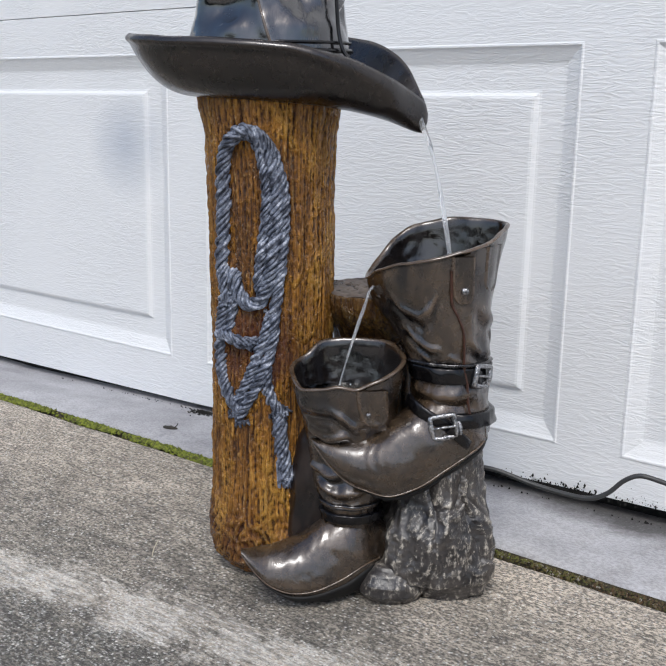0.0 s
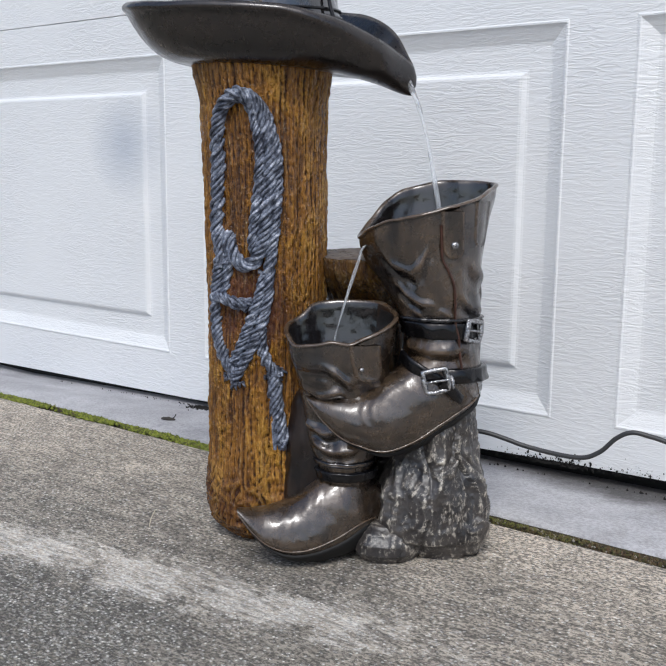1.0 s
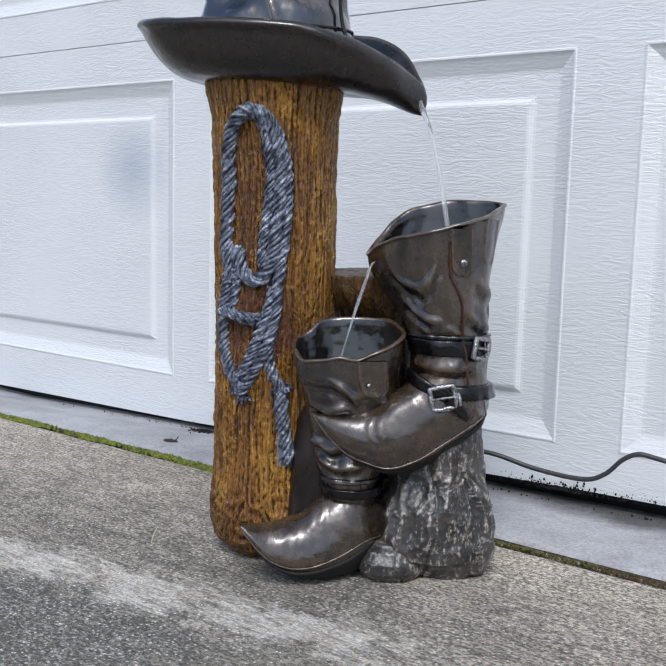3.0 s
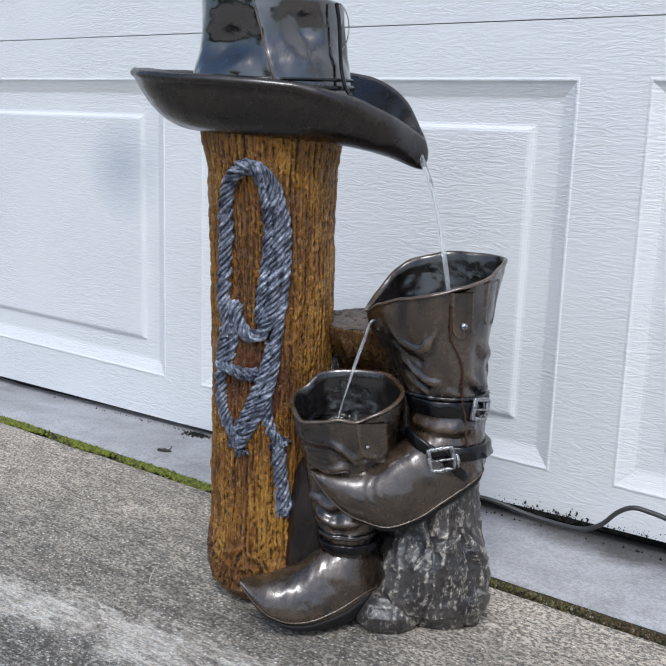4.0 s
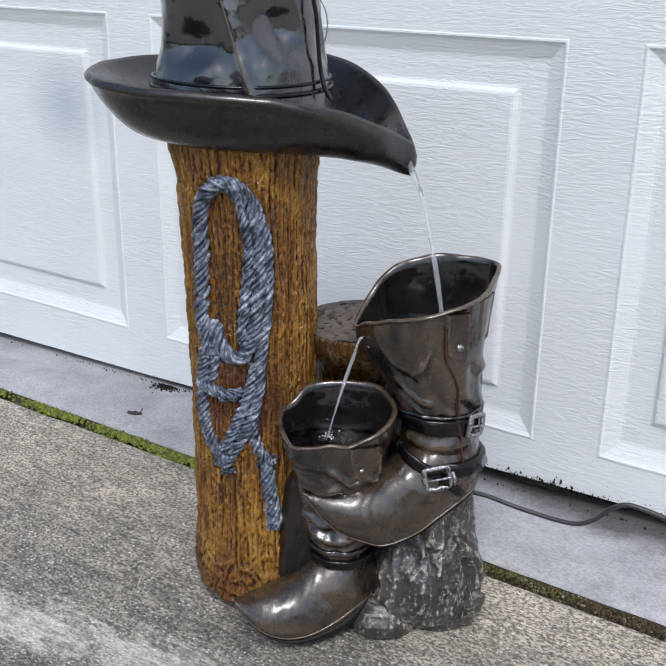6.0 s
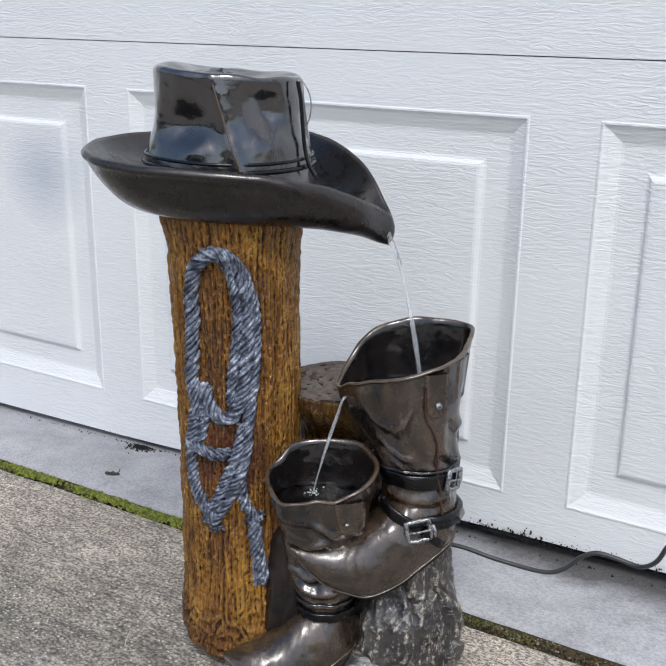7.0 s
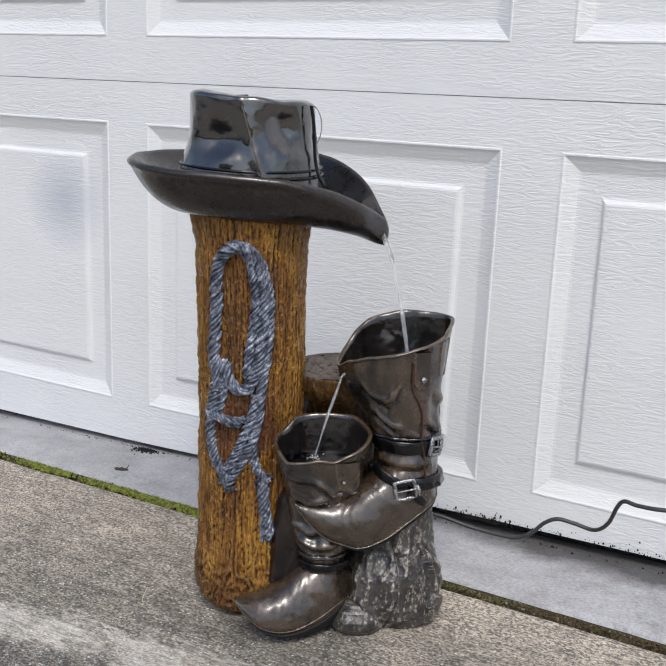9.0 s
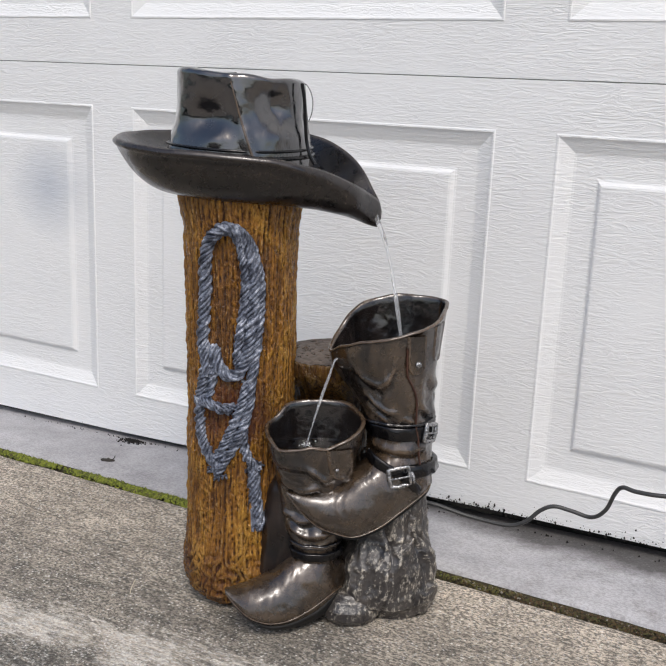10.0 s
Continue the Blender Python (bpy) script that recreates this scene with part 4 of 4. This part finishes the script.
def pool(name, mouth, z, label, hit):
    N = len(mouth)
    c = sum((v for v in mouth), Vector()) / N
    rings = []
    for k in [0.93 - 0.03 * i for i in range(30)]:
        ring = []
        for v in mouth:
            x, y = c.x + (v.x - c.x) * k, c.y + (v.y - c.y) * k
            d = math.hypot(x - hit[0], y - hit[1])
            # ripples spreading from where the stream strikes
            wave = 0.0016 * math.cos(d * 620) * math.exp(-d / 0.016)
            ring.append(Vector((x, y, z + wave + 0.0005 * nz(x * 160, y * 160, 2))))
        rings.append(ring)
    mesh_ob(name, *loft(rings, False, True), M_WATER, fountain, label)


# tall boot
L1 = [(0.100, 0.166, -0.020, 0.018, 0.018), (0.140, 0.166, -0.024, 0.024, 0.026), (0.165, 0.167, -0.028, 0.0345, 0.036), (0.190, 0.1655, -0.030, 0.0325, 0.034), (0.2075, 0.165, -0.030, 0.0325, 0.034), (0.222, 0.1615, -0.030, 0.0352, 0.036), (0.243, 0.1585, -0.029, 0.0390, 0.0395), (0.270, 0.1540, -0.028, 0.0425, 0.0425), (0.335, 0.1500, -0.027, 0.0460, 0.0450)]
RZ1 = [(0, 0.326), (26, 0.3305), (60, 0.332), (90, 0.330), (126, 0.3225), (148, 0.312), (167, 0.296), (180, 0.287), (190, 0.283), (205, 0.2925), (235, 0.3010), (270, 0.3070), (295, 0.3120), (325, 0.3185), (360, 0.326)]
RR1 = [(0, 0.0530), (14, 0.0575), (26, 0.0640), (38, 0.0570), (60, 0.047), (90, 0.0435), (126, 0.046), (150, 0.049), (170, 0.0545), (187, 0.0590), (205, 0.0525), (240, 0.046), (286, 0.0450), (320, 0.048), (345, 0.0505), (360, 0.0530)]
W1 = [([(220, 0.276), (232, 0.2650), (250, 0.2600), (262, 0.2655), (277, 0.284)], 0.0040, 0.0044), ([(225, 0.248), (240, 0.239), (256, 0.2335), (270, 0.2330)], 0.0034, 0.0040), ([(236, 0.228), (250, 0.2255), (264, 0.2275)], 0.0028, 0.0032), ([(262, 0.2240), (278, 0.2275), (294, 0.2240)], 0.0030, 0.0032), ([(215, 0.196), (260, 0.193), (310, 0.196)], 0.0040, 0.0060), ([(304, 0.240), (325, 0.231), (350, 0.225)], 0.0030, 0.0050), ([(318, 0.268), (340, 0.258), (362, 0.252)], 0.0022, 0.0060)]
boot1, outer1, mouth1 = boot_shaft("tall_boot", L1, RZ1, (0.1500, -0.0275), RR1, 0.100, W1, "tall bronzed boot with straps, brimming with water", 0.262)
foot("boot_foot", [(0.196, 0.176, 0.200, 0.150, -0.030, 0.014), (0.1800, 0.2010, 0.1930, 0.1370, -0.032, 0.027), (0.1530, 0.1940, 0.1650, 0.1170, -0.042, 0.034), (0.1310, 0.1775, 0.1425, 0.1040, -0.050, 0.035), (0.1110, 0.1640, 0.1211, 0.1005, -0.056, 0.033), (0.0960, 0.1580, 0.1028, 0.1060, -0.061, 0.028), (0.0816, 0.1545, 0.0863, 0.1150, -0.066, 0.022), (0.0695, 0.1530, 0.0716, 0.1290, -0.070, 0.015), (0.0594, 0.1525, 0.0604, 0.1425, -0.073, 0.008), (0.0544, 0.1530, 0.0548, 0.1505, -0.075, 0.003)], boot1, radians(143), 0.0010)
mesh_ob("upper_strap", *band(outer1, 0.2030, 0.2175, 0.0022, slope=-0.0010), M_BLACK, boot1, "black strap with small rivets")
mesh_ob("lower_strap", *band(outer1, 0.1650, 0.1780, 0.0046, slope=-0.002), M_BLACK, boot1, "black lower strap")
mesh_ob("cuff_edge", *band(outer1, 0.2178, 0.2210, 0.0026, slope=-0.0010), M_BOOT, boot1)


def ribbon(points, tall, thick):
    line = spline(points, 10)
    rings = []
    for p, d, a, b in frames_along(line):
        up = (Vector((0, 0, 1)) - d * d.z).normalized()
        nrm = d.cross(up)
        rings.append([p + up * tall * math.copysign(abs(math.cos(k * 0.3927)) ** 0.5, math.cos(k * 0.3927)) + nrm * thick * math.sin(k * 0.3927) for k in range(16)])
    return loft(rings)


mesh_ob("instep_strap", *ribbon([(0.1330, -0.0560, 0.1880), (0.1400, -0.0660, 0.1835), (0.1520, -0.0715, 0.1770), (0.1640, -0.0705, 0.1710), (0.1760, -0.0640, 0.1640), (0.1860, -0.0540, 0.1580), (0.1950, -0.0400, 0.1560), (0.1990, -0.0240, 0.1580)], 0.0058, 0.0022), M_BLACK, boot1, "black instep strap")
buckle(boot1, outer1(radians(322), 0.2105) + Vector((0.0022, -0.0022, 0)), 322, 0.0085, 0.0080, 12, "pewter buckle on the upper strap")
buckle(boot1, Vector((0.1640, -0.0740, 0.1708)), 278, 0.0096, 0.0090, -12, "worn pewter buckle over the instep")

mesh_ob("strap_end", *ribbon([(0.1690, -0.0735, 0.1695), (0.1755, -0.0728, 0.1640), (0.1815, -0.0695, 0.1580), (0.1850, -0.0655, 0.1540)], 0.0045, 0.0016), M_BLACK, boot1, "curling black strap end")
mesh_ob("keeper", *ribbon([(0.1755, -0.0690, 0.1740), (0.1775, -0.0715, 0.1705), (0.1775, -0.0715, 0.1655), (0.1755, -0.0690, 0.1625)], 0.0022, 0.0016), M_PEWTER, boot1, "worn pewter strap keeper")


def build_tab(parent, outer, mouth_z, d0, d1, z0, riv_deg, riv_z, riv_r, lip=0.0034):
    cols = 13
    verts, faces = [], []
    rows = 22
    for i in range(rows):
        t = i / (rows - 1)
        z = mouth_z - (mouth_z - z0) * t
        round_off = math.sqrt(max(0.0, 1 - max(0, (t - 0.72) / 0.28) ** 2))
        for j in range(cols):
            s = j / (cols - 1) * 2 - 1
            d = (d0 + d1) / 2 + (d1 - d0) / 2 * s * max(0.08, round_off)
            a = radians(d)
            lift = -0.0006 + lip * (1 if 0 < j < cols - 1 else 0) + 0.0010 * (1 if j in (1, cols - 2) else 0)
            if i == rows - 1:
                lift = 0.0
            p = outer(a, z)
            verts.append(p + Vector((math.cos(a), math.sin(a), 0)) * lift)
    for i in range(rows - 1):
        for j in range(cols - 1):
            faces.append((i * cols + j, (i + 1) * cols + j, (i + 1) * cols + j + 1, i * cols + j + 1))
    mesh_ob("pull_tab", verts, faces, M_BOOT, parent, "leather pull tab")
    if not riv_r:
        return
    a = radians(riv_deg)
    rivet(parent, outer(a, riv_z) + Vector((math.cos(a), math.sin(a), 0)) * 0.0042, riv_r)


build_tab(boot1, outer1, 0.311, 288, 313, 0.2715, 300, 0.2835, 0.0032)
build_tab(boot1, outer1, 0.318, 326, 356, 0.280, 350, 0.29, 0, 0.0011)
seam1 = [outer1(radians(d), z) * 1 + Vector((math.cos(radians(d)), math.sin(radians(d)), 0)) * 0.0018 for d, z in ((289, 0.300), (288, 0.285), (288, 0.272), (293, 0.262), (296, 0.250), (297, 0.235), (297, 0.218), (298, 0.205), (300, 0.190), (302, 0.178))]
mesh_ob("side_seam", *tube(spline(seam1, 8), 0.0012, 8), M_SEAM, boot1, "raised brown seam")

mesh_ob("drip_lip", *tube(spline([(0.112, -0.034, 0.276), (0.106, -0.041, 0.2725), (0.1035, -0.045, 0.2690)], 6), lambda t: 0.0046 * (1 - 0.3 * t), 12), M_BOOT, boot1, "small worn lip below the spout")

# short boot
L2 = [(0.050, 0.085, -0.048, 0.012, 0.012), (0.078, 0.085, -0.050, 0.0225, 0.022), (0.088, 0.084, -0.050, 0.0235, 0.024), (0.105, 0.082, -0.048, 0.031, 0.027), (0.130, 0.082, -0.047, 0.0345, 0.029), (0.150, 0.0815, -0.047, 0.0375, 0.032), (0.170, 0.0815, -0.051, 0.0400, 0.0345), (0.215, 0.0785, -0.055, 0.0450, 0.0360)]
RZ2 = [(0, 0.2165), (45, 0.2265), (98, 0.2260), (130, 0.2245), (164, 0.2100), (204, 0.2020), (222, 0.1960), (250, 0.1990), (272, 0.2010), (288, 0.1990), (297, 0.1985), (312, 0.2040), (328, 0.2085), (360, 0.2165)]
RR2 = [(0, 0.0487), (45, 0.0455), (75, 0.0390), (98, 0.0375), (130, 0.0415), (150, 0.0415), (166, 0.0470), (204, 0.0450), (222, 0.0425), (250, 0.0345), (272, 0.0320), (298, 0.0325), (328, 0.0425), (360, 0.0487)]
W2 = [([(214, 0.187), (236, 0.1825), (256, 0.1820), (272, 0.1765), (286, 0.168)], 0.0052, 0.0048), ([(222, 0.160), (248, 0.154), (276, 0.158)], 0.0042, 0.0045), ([(300, 0.172), (322, 0.164), (345, 0.160)], 0.0030, 0.0045), ([(215, 0.126), (250, 0.120), (285, 0.126)], 0.0040, 0.0042), ([(225, 0.110), (262, 0.104), (300, 0.107)], 0.0036, 0.0040)]
boot2, outer2, mouth2 = boot_shaft("short_boot", L2, RZ2, (0.0790, -0.0560), RR2, 0.050, W2, "short bronzed boot catching the lower stream of water", 0.165)
foot("boot_foot", [(0.118, 0.062, 0.116, 0.030, -0.036, 0.010), (0.0900, 0.0860, 0.1080, 0.0200, -0.044, 0.026), (0.0640, 0.0760, 0.0910, 0.0090, -0.053, 0.031), (0.0440, 0.0600, 0.0700, 0.0055, -0.062, 0.031), (0.0295, 0.0545, 0.0496, 0.0060, -0.070, 0.028), (0.0185, 0.0525, 0.0315, 0.0140, -0.078, 0.023), (0.0090, 0.0528, 0.0171, 0.0285, -0.085, 0.017), (0.0029, 0.0544, 0.0075, 0.0410, -0.091, 0.010), (-0.0020, 0.0556, 0.0001, 0.0508, -0.095, 0.004)], boot2, radians(122), 0.0018)
mesh_ob("ankle_strap", *band(outer2, 0.0765, 0.086, 0.0040), M_BLACK, boot2, "black glossy ankle strap")
mesh_ob("shaft_fold", *band(outer2, 0.0895, 0.0945, 0.0020), M_BOOT, boot2)
build_tab(boot2, outer2, 0.2000, 294, 330, 0.168, 304, 0.1800, 0.0020)

pool("water_pool", mouth1, 0.2835, "clear rippled water filling the tall boot", (0.163, -0.024))
pool("water_pool", mouth2, 0.1900, "clear rippled water filling the short boot", (0.072, -0.050))


def stream(points, r0, r1, label):
    line = spline(points, 14)
    rings = []
    fr = frames_along(line)
    for i, (p, d, a, b) in enumerate(fr):
        t = i / (len(fr) - 1)
        r = r0 + (r1 - r0) * t
        r *= 1 + 0.22 * nz(t * 14, r0 * 900, 0)
        tw = t * 5
        rings.append([p + r * ((1 + 0.35 * math.cos(2 * (k * 0.628 - tw))) * (math.cos(k * 0.628) * a + math.sin(k * 0.628) * b)) for k in range(10)])
    mesh_ob("water_stream", *loft(rings), M_STREAM, fountain, label)


stream([(0.127, -0.020, 0.4215), (0.1315, -0.0205, 0.414), (0.1400, -0.021, 0.394), (0.1480, -0.0215, 0.366), (0.1545, -0.022, 0.335), (0.1600, -0.023, 0.305), (0.1630, -0.024, 0.2835)], 0.0022, 0.0014, "thin stream of water falling from the hat brim")
stream([(0.103, -0.042, 0.2815), (0.0965, -0.045, 0.2770), (0.0925, -0.046, 0.2640), (0.0850, -0.047, 0.240), (0.0775, -0.049, 0.213), (0.0720, -0.050, 0.1900)], 0.0014, 0.0009, "thin stream of water falling into the short boot")


def splash(x, y, z, seed):
    """Beads of churned water thrown up round the foot of a stream."""
    rng = random.Random(seed)
    bits = []
    for i in range(24):
        r, d, a = rng.uniform(0.0003, 0.0010), abs(rng.gauss(0, 0.0065)), rng.uniform(0, 6.283)
        px, py, pz = x + d * math.cos(a), y + d * math.sin(a), z + rng.uniform(0.0, 0.0022)
        rings = []
        for t in (-0.95, -0.6, 0.0, 0.6, 0.95):
            rr = r * math.sqrt(1 - t * t)
            rings.append([Vector((px + rr * math.cos(k * 1.0472), py + rr * math.sin(k * 1.0472), pz + r * 0.8 * t)) for k in range(6)])
        bits.append(loft(rings))
    mesh_ob("water_splash", *joined(*bits), M_FOAM, fountain, "white beads of splashing water")


splash(0.163, -0.024, 0.2835, 5)
splash(0.072, -0.050, 0.1900, 8)


# --- rock base ---
def build_rock(name, cx, cy, prof, seed, label, amp=1.0):
    """A craggy lump: rings by height, broken into slanting facets with cracks between them."""
    rings, N = [], 220
    top = prof[-1][0]
    off = Vector((seed, seed * 1.7, seed * 0.6))
    for i in range(150):
        z = top * i / 149
        rx, ry = table(prof, z)
        ring = []
        for j in range(N):
            a = 2 * math.pi * j / N
            p = Vector((cx + rx * math.cos(a), cy + ry * math.sin(a), z))
            warp = noise.noise_vector(p * 45 + off) * 0.004
            lift = 0.0
            for size, flat, tilt, crack in ((0.040, 0.40, 0.34, 0.0012),):
                q = Vector((p.x, p.y, p.z * flat)) + warp
                dist, cell = noise.voronoi(q / size + off)
                lean_to = noise.noise_vector(cell[0] * 3.7)
                step = noise.noise(cell[0] * 5.1)
                lift += size * (tilt * lean_to.dot(q / size + off - cell[0]) + 0.16 * step) - crack * smooth(0.16, 0.0, dist[1] - dist[0])
            vein = Vector((p.x, p.y, p.z * 0.34)) + warp * 1.2
            lift += 0.0105 * (0.62 * noise.ridged_multi_fractal(vein * 26 + off, 0.95, 2.2, 4, 1.0, 2.0) - 0.70)
            lift += 0.0007 * noise.fractal((p + warp) * 190 + off, 0.9, 2.0, 3)
            fade = smooth(0.0, 0.02, min(rx, ry))
            h = Vector((math.cos(a), math.sin(a), 0.25 * smooth(0.3, 1, z / top)))
            p += h * lift * fade * amp
            p.z = max(p.z, 0.0)
            ring.append(p)
        rings.append(ring)
    return mesh_ob(name, *loft(rings), M_ROCK, fountain, label)
build_rock("rock", 0.159, -0.022, [(0.0, 0.034, 0.026), (0.006, 0.039, 0.033), (0.014, 0.044, 0.040), (0.021, 0.046, 0.044), (0.026, 0.051, 0.052), (0.036, 0.0525, 0.054), (0.065, 0.0500, 0.052), (0.095, 0.0425, 0.041), (0.115, 0.040, 0.039), (0.135, 0.038, 0.037), (0.148, 0.030, 0.030)], 1.7, "dark grey craggy rock base with pale dry-brushed edges")
build_rock("rock", 0.124, -0.056, [(0.0, 0.018, 0.008), (0.006, 0.025, 0.015), (0.014, 0.030, 0.021), (0.022, 0.030, 0.021), (0.030, 0.025, 0.017), (0.036, 0.016, 0.011), (0.040, 0.003, 0.003)], 3.1, "small rounded dark rock beside the boot's heel", 0.4)

def build_web():
    """Moulded mass tying boots, log and rock; its dark colour carries the shade there."""
    rings, N = [], 90
    prof = [(0.0, 0.026, 0.020), (0.02, 0.034, 0.028), (0.10, 0.028, 0.028), (0.14, 0.020, 0.024), (0.158, 0.010, 0.014), (0.163, 0.003, 0.003)]
    for i in range(60):
        z = 0.163 * i / 59
        rx, ry = table(prof, z)
        rings.append([Vector((0.053 + (rx + 0.002 * nz(math.cos(k) * 3, math.sin(k) * 3, z * 40)) * math.cos(k), -0.030 + (ry + 0.002 * nz(math.cos(k) * 3, math.sin(k) * 3, z * 40 + 5)) * math.sin(k), z)) for k in [2 * math.pi * j / N for j in range(N)]])
    mesh_ob("resin_web", *loft(rings), M_WEB, fountain, "dark brown moulded web between log and boots")


build_web()

# ---------- loose things ----------
cord_pts = [(-0.010, -0.205, 0.116), (0.023, -0.179, 0.111), (0.062, -0.165, 0.101), (0.105, -0.158, 0.0985), (0.124, -0.154, 0.106), (0.138, -0.150, 0.121), (0.151, -0.147, 0.128), (0.168, -0.143, 0.126), (0.190, -0.142, 0.124), (0.206, -0.155, 0.141), (0.217, -0.172, 0.168), (0.226, -0.184, 0.181), (0.240, -0.187, 0.181), (0.266, -0.187, 0.183), (0.310, -0.170, 0.186), (0.380, -0.150, 0.170), (0.470, -0.120, 0.110), (0.560, -0.090, 0.040), (0.640, -0.080, 0.031), (0.900, -0.080, 0.034)]
tagged(mesh_ob("power_cord", *tube(spline(cord_pts, 12), 0.0022, 10), M_CORD), "dark grey power cord looping from the fountain", "power cord")


def build_leaf(x, y, s, turn):
    rings = []
    for i in range(12):
        t = i / 11 * 2 - 1
        w = s * 0.30 * math.sqrt(max(0.002, 1 - t * t))
        ring = []
        for k in range(10):
            f = k * 0.6283
            p = Vector((s * t, w * math.cos(f) + 0.15 * s * t * t, 0.0010 + s * 0.26 * (1 + 0.5 * nz(t * 2.3, f, 3)) * (1 + math.sin(f)) * (1 - 0.5 * t * t)))
            ring.append(p)
        rings.append(ring)
    ob = mesh_ob("dead_leaf", *loft(rings), M_LEAF)
    ob.matrix_world = pose(x, y, ground_z(x, y) - 0.002, 0, 0, turn)
    mesh_ob("stem", *tube(spline([(s * 0.5, 0, s * 0.35), (s * 0.9, s * 0.1, s * 0.65), (s * 1.0, s * 0.3, s * 0.95)], 5), 0.0007, 6), M_LEAF, ob)
    return ob


tagged(build_leaf(-0.504, -0.107, 0.0105, 22), "curled black dead leaf on the concrete sill", "leaf")
straw = mesh_ob("straw", *tube(spline([(-0.2350, -0.369, 0.0080), (-0.2335, -0.368, 0.0170), (-0.2300, -0.365, 0.0270)], 6), 0.0005, 6), M_STRAW)
tagged(straw, "pale blade of dry straw on the driveway", "straw")


def build_grime():
    """Black bits of dirt and dried moss along the foot of the door."""
    rng = random.Random(11)
    verts, faces = [], []

    def crumb(x, y, z, r):
        k = len(verts)
        for q in ((1, 0, 0), (-0.6, 0.7, 0), (-0.5, -0.8, 0), (0.1, 0, 1.2), (0, 0, -0.8)):
            verts.append((x + r * q[0] * rng.uniform(0.6, 1.4), y + 0.5 * r * q[1], z + r * q[2] * rng.uniform(0.6, 1.4)))
        faces.extend([(k, k + 1, k + 3), (k + 1, k + 2, k + 3), (k + 2, k, k + 3), (k + 1, k, k + 4), (k + 2, k + 1, k + 4), (k, k + 2, k + 4)])

    for i in range(1100):
        x = rng.uniform(-0.95, 0.5)
        dense = smooth(-0.1, 0.35, nz(x * 16, 3, 3)) * (1.0 if x > -0.2 else 0.4)
        if rng.random() > 0.06 + 0.9 * dense * (1.0 if -0.05 < x < 0.5 else 0.3):
            continue
        z = door_foot(x) + abs(rng.gauss(0, 0.0012 + 0.0034 * dense * (x > -0.05)))
        crumb(x, -0.0006, z + 0.0004, rng.uniform(0.0002, 0.0008))
    for i in range(420):
        x = rng.gauss(0.010, 0.030) if i % 3 else rng.uniform(0.05, 0.45)
        crumb(x, -0.001 - 0.004 * rng.random(), door_foot(x) - 0.004 + abs(rng.gauss(0, 0.0035)) * (1.4 + nz(x * 120, 1, 1)), rng.uniform(0.0005, 0.0017))
    for i in range(500):
        x = rng.gauss(-0.545, 0.011) if i % 4 else rng.uniform(-0.9, 0.5)
        y = -abs(rng.gauss(0, 0.008)) if i % 4 else -abs(rng.gauss(0, 0.003))
        crumb(x, y, ground_z(x, y) + 0.0005, rng.uniform(0.0006, 0.0020))
    tagged(mesh_ob("grime", verts, faces, M_SOOT, smooth=False), "black grime and crumbs along the foot of the door", "dirt", kind="stuff")


build_grime()
